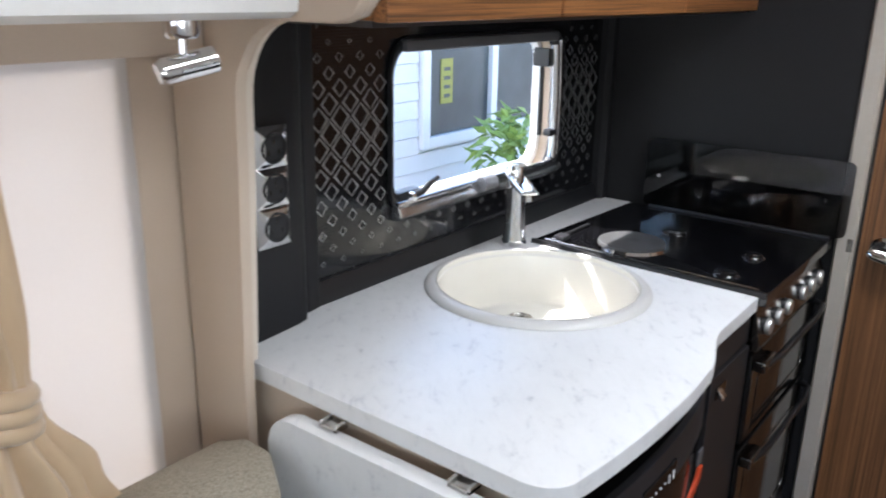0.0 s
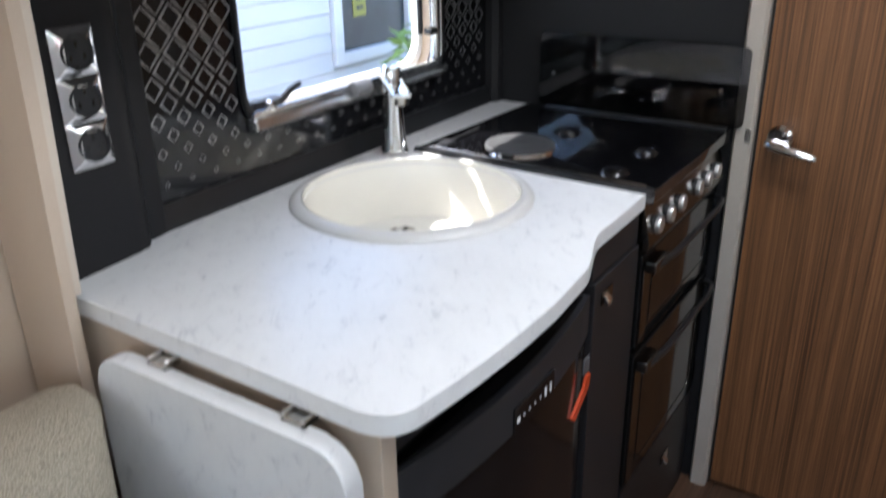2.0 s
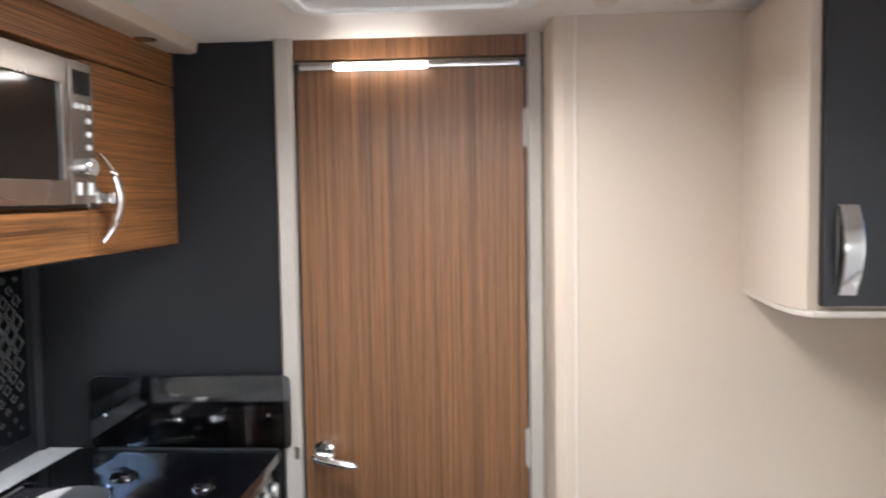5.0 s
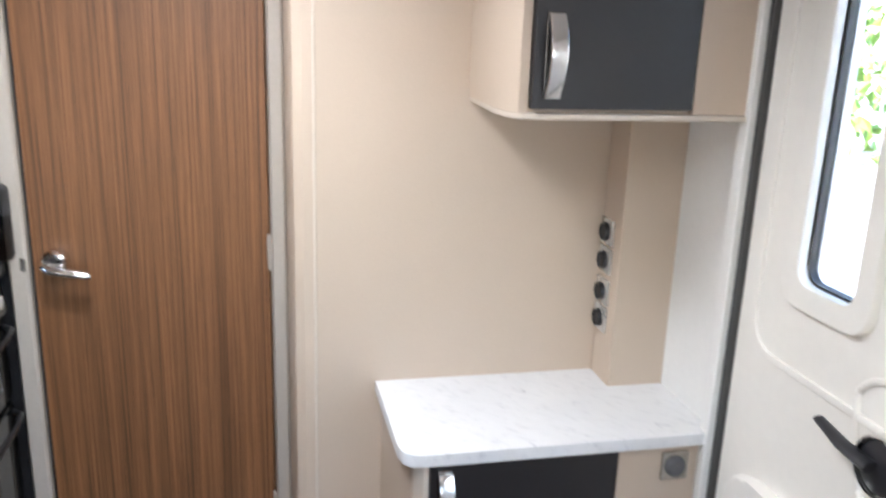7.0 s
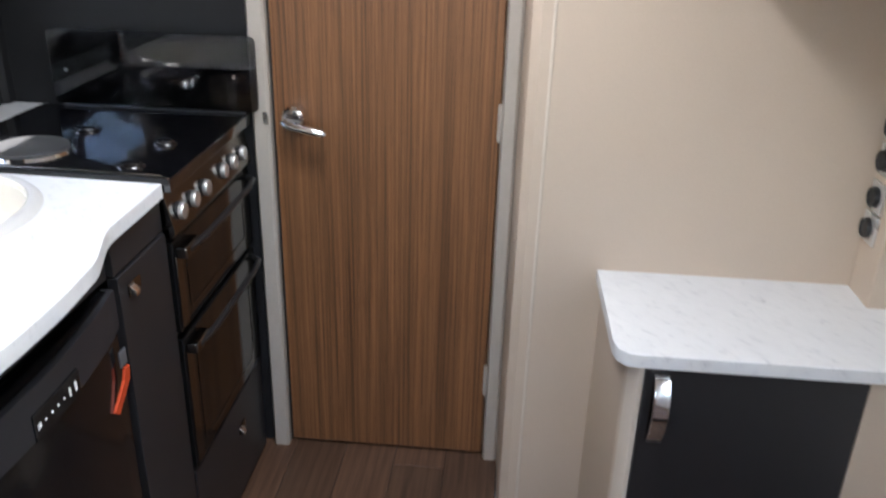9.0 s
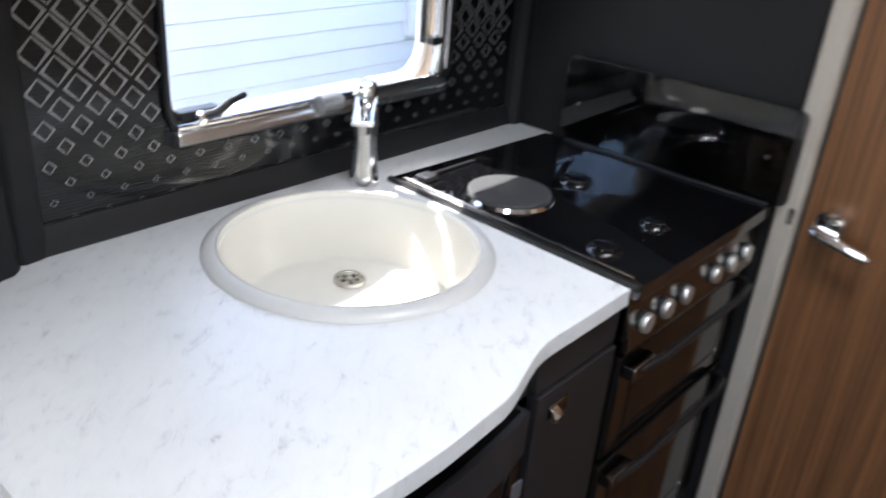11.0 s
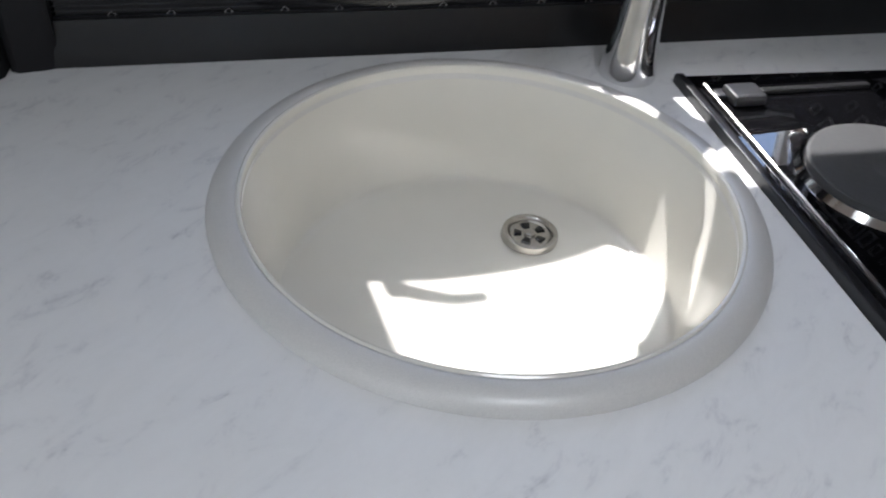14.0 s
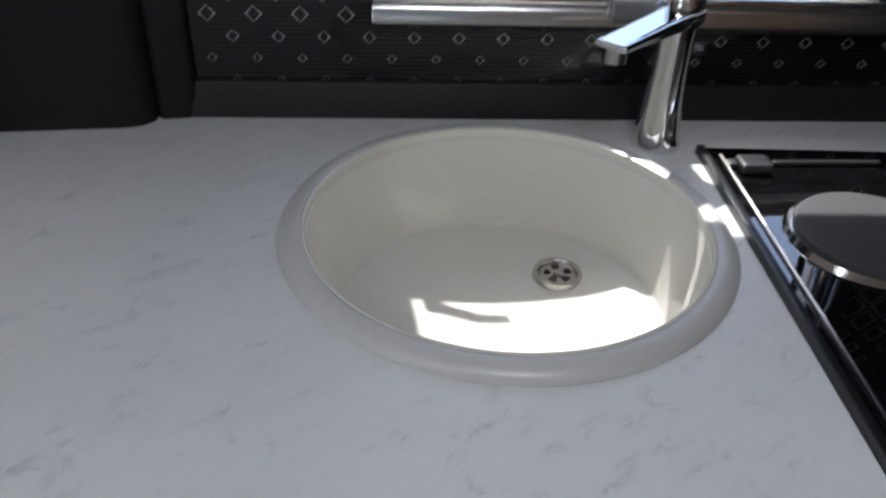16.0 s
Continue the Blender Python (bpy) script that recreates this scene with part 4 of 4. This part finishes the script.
part("plate", box(-0.504, -0.4985, -2.064, -2.000, 0.584, 0.650, 0.003), STEEL, s2, "silver plate")
ins = part("insert", lathe([(0.0, 0.010), (0.017, 0.012), (0.022, 0.008), (0.024, 0.0)][::-1], (-0.504, -2.032, 0.617), "x", 28), GREYPLASTIC, s2, "round grey cover")
for v in ins.data.vertices:
    v.co.x = -0.504 - (v.co.x + 0.504)

up = thing("upper_locker", (-0.33, -1.85, 1.352), "beige upper locker with a charcoal door above the dresser", "locker")
part("side", prism([(-0.1565, -1.640), (-0.40, -1.628), (-0.47, -1.634), (-0.497, -1.648), (-0.497, -1.665), (-0.1565, -1.665)], "z", 1.352, CEIL_Z - 0.010), BEIGE, up)
part("base", prism([(-0.1565, -1.642), (-0.40, -1.630), (-0.475, -1.636), (-0.505, -1.655), (-0.515, -2.118), (-0.1565, -2.118)], "z", 1.340, 1.3518, 0.003), BEIGE_EDGE, up, "pale lower board")
part("body", box(-0.490, -0.1565, -2.118, -1.6655, 1.3522, CEIL_Z - 0.010), BEIGE, up, smooth=False)
udoor = part("door", box(-0.512, -0.4905, -1.985, -1.668, 1.360, 1.897, 0.002), DARKCAB, up, "charcoal locker door")
part("filler", box(-0.508, -0.4905, -2.118, -1.988, 1.3522, CEIL_Z - 0.010, 0.002), BEIGE, up)
strap_handle(udoor, -1.702, 1.475, -0.512)
for y in (-1.347, -1.530):
    s = thing("ceiling_downlight", (-0.30, y, CEIL_Z - 0.004), "small round ceiling downlight with a satin rim", "lamp", "small ceiling downlights")
    part("rim", lathe([(0.0, -0.004), (0.020, -0.004), (0.026, 0.0), (0.027, 0.0035)], (-0.30, y, CEIL_Z - 0.004), "z", 28), BEIGE_EDGE, s)

for ob, shift in ((dr, (-0.020, -0.014, -0.016)), (bpy.data.objects["dresser_worktop"], (-0.020, -0.014, -0.016)), (bpy.data.objects["dresser_bracket"], (-0.020, -0.014, -0.016)), (post, (-0.024, -0.010, -0.010)), (s2, (-0.020, -0.012, -0.022)), (up, (-0.0225, 0.0, -0.006))):
    ob.location = ob.location + Vector(shift)
for ob in [o for o in scene.objects if o.name.split(".")[0] == "outlet"]:
    ob.location = ob.location + Vector((-0.024, -0.010, 0.0))

# ---- entrance door ----
ent = thing("entrance_door", (-0.86, -2.13, 0.0), "white moulded caravan entrance door with a window and black handle", "door", kind="structure")
part("frame", join(box(-0.545, -0.510, -2.128, -2.098, 0.0, 1.88, 0.004), box(-0.508, -0.500, -2.119, -2.104, 0.0, 1.88, 0.002), box(-1.225, -1.19, -2.128, -2.098, 0, 1.88, 0.004), box(-1.225, -0.51, -2.128, -2.098, 1.845, 1.88, 0.004)), WHITE, ent, "white aluminium door frame")
part("seal", join(box(-0.561, -0.546, -2.150, -2.112, 0.02, 1.85, 0.004), box(-1.192, -1.178, -2.150, -2.112, 0.02, 1.85, 0.004)), SEALGREY, ent, "grey rubber seal")
DW = (-0.882, -0.738, 1.078, 1.80)
leaf = part("leaf", wall_with_hole(-1.176, -0.563, 0.03, 1.84, -2.165, -2.125, rounded(*DW, 0.03, 5)), SHELL, ent, smooth=False)
part("window_moulding", ring(rounded(-0.925, -0.690, 1.03, 1.83, 0.05, 5), rounded(*DW, 0.03, 5), "y", -2.140, -2.108, 0.008), SHELL, ent, "raised window moulding")
part("window_seal", ring(rounded(*DW, 0.03, 5), rounded(DW[0] + 0.003, DW[1] - 0.003, DW[2] + 0.003, DW[3] - 0.003, 0.028, 5), "y", -2.146, -2.130), SEALGREY, ent)
part("pane", prism(rounded(*DW, 0.03, 5), "y", -2.150, -2.147), GLASS, ent).visible_shadow = False
part("upper_moulding", ring(rounded(-1.12, -0.605, 0.90, 1.835, 0.07, 5), rounded(-1.105, -0.62, 0.915, 1.825, 0.06, 5), "y", -2.128, -2.119, 0.003), SHELL, ent)
part("lower_pocket", prism(rounded(-1.10, -0.62, 0.16, 0.66, 0.08, 6), "y", -2.128, -2.095, 0.014), SHELL, ent, "moulded door pocket")
hd = part("handle_boss", lathe([(0.0, 0.030), (0.036, 0.030), (0.044, 0.024), (0.046, 0.0)][::-1], (-1.008, -2.125, 0.866), "y", 32), CHARBAR, ent, "round black handle boss")
for v in hd.data.vertices:
    v.co.y = -2.125 - (v.co.y + 2.125) 
part("handle_lever", tube([(-1.008, -2.086, 0.868), (-0.948, -2.080, 0.876), (-0.883, -2.083, 0.888)], [0.017, 0.014, 0.010], 12, 0.6), CHARBAR, hd)
part("boss_ring", lathe([(0.0455, -0.027), (0.0475, -0.0315), (0.0515, -0.026), (0.053, 0.0)], (-1.008, -2.124, 0.866), "y", 32, cap=False), CHROME, hd)

arc = [(-0.99 + 0.075 * math.cos(a), -2.122, 0.935 + 0.055 * math.sin(a)) for a in np.linspace(math.pi * 1.02, -0.25, 16)]
part("handle_recess", tube(arc + [(-0.93, -2.122, 0.86), (-0.95, -2.122, 0.79), (-1.0, -2.122, 0.75)], 0.006, 8), SHELL, ent, "moulded ridge round the handle")

# ---- lounge end ----
lounge = thing("lounge_locker", (-2.0, -0.12, 1.55), "zebrano-effect lounge overhead lockers with a dark under-rail", "locker")
part("carcass", box(-2.75, -1.309, -0.225, -0.006, 1.552, CEIL_Z - 0.002), WOOD_OVER, lounge, smooth=False)
for x0, x1 in ((-1.80, -1.311), (-2.27, -1.806), (-2.74, -2.276)):
    part("door", box(x0, x1, -0.243, -0.2255, 1.549, 1.86, 0.002), WOOD_OVER, lounge)
part("under_rail", box(-2.75, -1.309, -0.232, -0.006, 1.509, 1.5485), DARKCAB, lounge, smooth=False)
shelf = thing("light_shelf", (-2.0, -0.15, 1.47), "white rounded light shelf below the lounge lockers", "shelf")
part("shelf_body", prism([(-0.006, 1.462), (-0.232, 1.462), (-0.246, 1.470), (-0.248, 1.492), (-0.240, 1.506), (-0.006, 1.507)], "x", -2.75, -1.3095, 0.003), WHITE, shelf)
solo("pelmet", box(-2.75, -1.309, -0.085, -0.006, 1.412, 1.4615, 0.003), BEIGE, "beige pelmet box above the lounge window blind", "pelmet", "structure")

spot = thing("spotlight", (-1.42, -0.2, 1.462), "chrome swivel spotlight hanging below the light shelf", "lamp")
SX, SY = -1.432, -0.212
part("mount", lathe([(0.0, -0.020), (0.017, -0.020), (0.020, -0.014), (0.020, 0.0)], (SX, SY, 1.4618), "z", 28), CHROME, spot)
part("stem", lathe([(0.0055, -0.052), (0.0055, -0.018)], (SX, SY, 1.4618), "z", 14), CHROME, spot)
head = part("head", tube([(SX - 0.028, SY + 0.008, 1.404), (SX - 0.022, SY + 0.006, 1.406), (SX + 0.034, SY - 0.010, 1.418), (SX + 0.036, SY - 0.011, 1.4185)], [0.012, 0.0155, 0.0155, 0.012], 24), CHROME, spot, "chrome cylinder head")
part("head_slot", tube([(SX - 0.010, SY - 0.012, 1.406), (SX + 0.030, SY - 0.024, 1.414)], 0.0035, 8), ENAMEL, head)

for ob, dy in ((lounge, -0.022), (shelf, -0.022), (bpy.data.objects["pelmet"], 0.0), (spot, 0.0)):
    ob.location = ob.location + Vector((0.0, dy, -0.018))

blind = thing("window_blind", (-2.0, -0.01, 0.75), "lowered cream pleated blind over the lounge window", "blind")
part("cloth", box(-2.70, -1.379, -0.012, -0.006, 0.74, 1.40), BLIND, blind, smooth=False)
part("bottom_bar", box(-2.70, -1.379, -0.018, -0.0055, 0.726, 0.7395, 0.003), WHITE, blind)
solo("blind_side_trim", box(-1.378, -1.373, -0.010, -0.004, 0.70, 1.3930, 0.002), BEIGE, "narrow beige trim beside the blind", "trim", "structure")

# gathered curtain with a tie-back
def along(z, knots):
    for (z0, v0), (z1, v1) in zip(knots, knots[1:]):
        if z <= z1:
            t = (z - z0) / (z1 - z0)
            return v0 + (v1 - v0) * t * t * (3 - 2 * t)
    return knots[-1][1]


EDGE = ((0.60, -1.475), (0.80, -1.505), (0.90, -1.545), (1.00, -1.594), (1.06, -1.602), (1.27, -1.608), (1.46, -1.632))
HALF = ((0.60, 0.125), (0.90, 0.095), (1.00, 0.056), (1.06, 0.050), (1.20, 0.068), (1.46, 0.095))
bm = bmesh.new()
rows = []
for i in range(61):
    z = 0.60 + 0.86 * i / 60
    half = along(z, HALF)
    calm = 1 - 0.75 * math.exp(-((z - 1.03) / 0.05) ** 2)
    row = []
    for k in range(96):
        a = 2 * math.pi * k / 96
        fold = 1 + calm * (0.20 * math.sin(11 * a + 2.5 * z) + 0.11 * math.sin(7 * a - 4 * z) - 0.12)
        x = along(z, EDGE) - half + half * fold * math.cos(a)
        row.append(bm.verts.new((x, -0.105 + 0.055 * (0.5 + 0.5 * calm) * fold * math.sin(a), z)))
    rows.append(row)
for lo, hi in zip(rows, rows[1:]):
    for k in range(96):
        bm.faces.new((lo[k], lo[(k + 1) % 96], hi[(k + 1) % 96], hi[k]))
curtain = thing("curtain", (-1.69, -0.1, 0.6), "gold-beige satin curtain gathered by a tie-back", "curtain")
part("drape", bm, SATIN, curtain)
part("tie_back", join(*[tube([(-1.652 + 0.048 * math.cos(a), -0.105 + 0.040 * math.sin(a), 1.030 + dz - 0.016 * math.cos(a)) for a in np.linspace(0, 2 * math.pi, 25)], 0.0125, 10) for dz in (-0.024, -0.004, 0.016)]), SATIN, curtain, "pale folded tie-back band")

# sofa with bolster and cushion
sofa = thing("sofa", (-1.75, -0.35, 0.0), "cream boucle lounge sofa with a rounded end bolster", "sofa")
part("base", box(-2.70, -1.335, -0.66, -0.02, 0.0, 0.30, 0.01), BEIGE, sofa)
part("seat", box(-2.70, -1.340, -0.68, -0.10, 0.302, 0.46, 0.04, 4), FABRIC, sofa)
bolster = part("bolster", prism([(-0.02, 0.46), (-0.315, 0.46), (-0.325, 0.60), (-0.322, 0.76), (-0.305, 0.828), (-0.27, 0.862), (-0.21, 0.872), (-0.15, 0.862), (-0.08, 0.826), (-0.02, 0.782)], "x", -1.60, -1.325, 0.022, 4), FABRIC, sofa, "rounded cream bolster")
for v in bolster.data.vertices:
    if v.co.x > -1.45 and v.co.y < -0.19:
        v.co.x -= 0.62 * (-0.19 - v.co.y)
part("backrest", box(-2.70, -1.605, -0.14, -0.02, 0.461, 0.74, 0.04, 4), FABRIC, sofa)

# scatter cushion with nested diamonds
CUSH = mat("black_white_diamond_cloth", (0.5, 0.5, 0.5), 0.9)
_n, _l = CUSH.node_tree.nodes, CUSH.node_tree.links
_sep = _n.new("ShaderNodeSeparateXYZ")
_l.new(coords(CUSH, (22, 22, 22)), _sep.inputs[0])


def _fold(socket):
    pp, mm = _n.new("ShaderNodeMath"), _n.new("ShaderNodeMath")
    pp.operation, mm.operation = "PINGPONG", "MULTIPLY"
    pp.inputs[1].default_value, mm.inputs[1].default_value = 0.5, 1.0
    _l.new(socket, pp.inputs[0])
    _l.new(pp.outputs[0], mm.inputs[0])
    return mm.outputs[0]


_add, _frac = _n.new("ShaderNodeMath"), _n.new("ShaderNodeMath")
_add.operation, _frac.operation = "ADD", "PINGPONG"
_l.new(_fold(_sep.outputs["X"]), _add.inputs[0])
_l.new(_fold(_sep.outputs["Z"]), _add.inputs[1])
_l.new(_add.outputs[0], _frac.inputs[0])
_frac.inputs[1].default_value = 0.09
to(CUSH, ramp(CUSH, _frac.outputs[0], [(0.035, (0.03, 0.03, 0.035)), (0.055, (0.62, 0.60, 0.57))]))
cushion = box(-1.715, -1.420, -0.40, -0.335, 0.462, 0.802, 0.03, 4)
for v in cushion.verts:
    u, w = (v.co.x + 1.5675) / 0.15, (v.co.z - 0.632) / 0.170
    v.co.y = -0.3675 + (v.co.y + 0.3675) * (0.45 + 0.8 * max(0, 1 - u * u) * max(0, 1 - w * w))
solo("scatter_cushion", cushion, CUSH, "black and white nested-diamond scatter cushion on the sofa", "cushion")

# ---- outside ----
# out-of-view ground, kept pale as a reflector for the facade
solo("ground", box(-60, 60, -60, 60, -0.62, -0.55), BOUNCE_GROUND, "unseen ground around the caravan, made pale to bounce light", "ground", "structure", smooth=False)
house = thing("clad_building", (2.6, 2.5, -0.55), "pale blue boarded building with white-framed windows", "building")
part("core", box(-3.0, 9.0, 2.46, 6.0, -0.55, 1.85), CLAD, house, smooth=False)
for i in range(20):
    z = -0.55 + 0.120 * i
    if not (0.32 < z < 1.62):
        part("board", prism([(2.455, z), (2.425, z + 0.002), (2.438, z + 0.116), (2.455, z + 0.1195)], "x", -3.0, 9.0), CLAD, house, smooth=False)
    else:
        for a, b in ((-3.0, 2.20), (4.70, 9.0)):
            part("board", prism([(2.455, z), (2.425, z + 0.002), (2.438, z + 0.116), (2.455, z + 0.1195)], "x", a, b), CLAD, house, smooth=False)
wf = part("window", box(2.2, 4.7, 2.442, 2.452, 0.44, 1.70), OUTGLASS, house, "dark window with reflected grey put into its colour", smooth=False)
part("frame", join(box(2.205, 2.285, 2.395, 2.4415, 0.440, 1.70, 0.006), box(2.2855, 4.7, 2.396, 2.4415, 0.440, 0.515, 0.006), box(2.2855, 4.7, 2.396, 2.4415, 1.62, 1.70, 0.006), box(3.00, 3.075, 2.400, 2.4415, 0.5155, 1.6195, 0.006), box(3.86, 3.94, 2.400, 2.4415, 0.5155, 1.6195, 0.006)), OUTFRAME, wf, "white window frame")
part("roof", prism([(2.30, 1.85), (2.30, 1.92), (4.2, 2.35), (6.1, 1.92), (6.1, 1.85)], "x", -3.1, 9.1), DARKCAB, house, smooth=False)
part("sign", box(2.44, 2.57, 2.434, 2.440, 0.72, 1.02), YELLOW, house, "yellow notice", smooth=False)
for i in range(4):
    part("sign_bar", box(2.47, 2.54, 2.4325, 2.4335, 0.76 + 0.06 * i, 0.785 + 0.06 * i), OUTGLASS, house, smooth=False)

random.seed(3)
plant = thing("potted_plant", (2.55, 1.75, -0.55), "leafy green shrub in a tall pot outside the window", "plant")
part("pot", lathe([(0.0, 0.0), (0.14, 0.0), (0.19, 0.55), (0.20, 0.58), (0.0, 0.56)], (2.55, 1.75, -0.55), "z", 28), GREYPLASTIC, plant)
bm = bmesh.new()
stems = bmesh.new()
for k in range(430):
    a, h = random.uniform(0, 2 * math.pi), random.random()
    r = 0.37 * math.sqrt(random.random()) * (1 - 0.45 * abs(h - 0.4))
    p = Vector((2.55 + r * math.cos(a), 1.75 + r * math.sin(a), 0.12 + 0.60 * h))
    m = Matrix.Translation(p) @ Euler((random.uniform(-0.9, 0.9), random.uniform(-0.9, 0.9), a)).to_matrix().to_4x4()
    L, W = random.uniform(0.09, 0.17), random.uniform(0.024, 0.040)
    vs = [bm.verts.new(m @ Vector(q)) for q in ((0, 0, 0), (L * 0.4, W, 0.012), (L, 0, -0.012), (L * 0.4, -W, 0.012))]
    bm.faces.new((vs[0], vs[1], vs[2]))
    bm.faces.new((vs[0], vs[2], vs[3]))
part("leaves", bm, SPRIG, plant, smooth=False)
part("stems", join(*[tube([(2.55, 1.75, 0.0), (2.55 + 0.10 * math.cos(a), 1.75 + 0.10 * math.sin(a), 0.3), (2.55 + 0.17 * math.cos(a), 1.75 + 0.17 * math.sin(a), 0.5)], [0.010, 0.007, 0.003], 6) for a in np.linspace(0, 6, 9)]), HEDGE, plant)

# the far side, seen through the entrance door's window
van = thing("parked_caravan", (-0.5, -7.0, -0.55), "white parked caravan beyond the entrance door", "caravan")
part("body", box(-5.0, 4.0, -8.4, -6.2, -0.15, 1.95, 0.15, 4), WHITE, van)
part("window", box(-3.0, -1.6, -6.21, -6.19, 0.7, 1.3, 0.008), OUTGLASS, van)
part("stripe", box(-4.8, 3.8, -6.205, -6.192, 0.38, 0.42), ORANGE, van, smooth=False)
for x in (-0.8, 0.2):
    part("wheel", lathe([(0.0, -0.1), (0.30, -0.1), (0.33, -0.05), (0.33, 0.05), (0.30, 0.1), (0.0, 0.1)], (x, -6.35, -0.22), "y", 28), RUBBER, van)
random.seed(5)
bm = bmesh.new()
for k in range(4200):
    p = Vector((random.uniform(-9, 12), random.uniform(-12.5, -9.5), 0))
    p.z = random.uniform(-0.4, 4.6 + 0.9 * noise.noise(Vector((p.x * 0.4, p.y * 0.4, 0))))
    m = Matrix.Translation(p) @ Euler((random.uniform(0, 6), random.uniform(0, 6), random.uniform(0, 6))).to_matrix().to_4x4()
    L = random.uniform(0.16, 0.34)
    vs = [bm.verts.new(m @ Vector(q)) for q in ((0, 0, 0), (L * 0.5, L * 0.35, 0.03), (L, 0, 0), (L * 0.5, -L * 0.35, 0.03))]
    bm.faces.new(vs)
solo("far_hedge", bm, LEAF, "tall green hedge beyond the parked caravan", "hedge", "stuff", smooth=False)

# ---- floor of plank vinyl ----
floor = thing("floor", (-2.2, -1.06, 0.0), "brown wood-plank vinyl floor", "floor", kind="structure")
WELL_X, WELL_Y, WELL_Z = -1.25, -1.246, -0.15
part("underlay", join(box(WEST - 0.05, 0.05, WELL_Y, 0.05, -0.05, -0.0035), box(WEST - 0.05, WELL_X, -2.17, WELL_Y - 0.0005, -0.05, -0.0035)), RUBBER, floor, smooth=False)
well = thing("entrance_well", (-0.7, -1.7, WELL_Z), "lowered brown floor inside the entrance door", "floor", kind="structure")
part("tread", box(WELL_X - 0.03, 0.05, -2.20, WELL_Y + 0.03, WELL_Z - 0.04, WELL_Z), FLOORMAT, well, smooth=False)
part("riser", join(box(WELL_X + 0.002, -0.18, WELL_Y + 0.001, WELL_Y + 0.02, WELL_Z, -0.0505), box(WELL_X - 0.02, WELL_X - 0.001, -2.17, WELL_Y + 0.02, WELL_Z, -0.0505), box(WELL_X, 0.05, -2.17, -2.125, WELL_Z, -0.001)), DARKCAB, well, "dark riser board", smooth=False)
boards = {}
for row in range(15):
    y = -0.0505 - 0.1405 * row
    east = 0.045 if y - 0.0692 > WELL_Y - 0.002 else WELL_X
    for k in range(7):
        mid = 0.65 - 0.22 * ((row * 3) % 4) - 0.998 * k
        x0, x1 = max(mid - 0.4985, WEST + 0.002), min(mid + 0.4985, east)
        if x1 - x0 < 0.03:
            continue
        length = round(x1 - x0, 3)
        if length not in boards:
            boards[length] = mesh("plank", box(-length / 2, length / 2, -0.0692, 0.0692, -0.003, 0.0, 0.0008, 1), FLOORMAT)
        ob = new("plank", boards[length])
        ob.parent = floor
        ob.matrix_parent_inverse = Matrix.Translation(-floor.location)
        ob.matrix_basis = Matrix.Translation(((x0 + x1) / 2, y, 0.0))
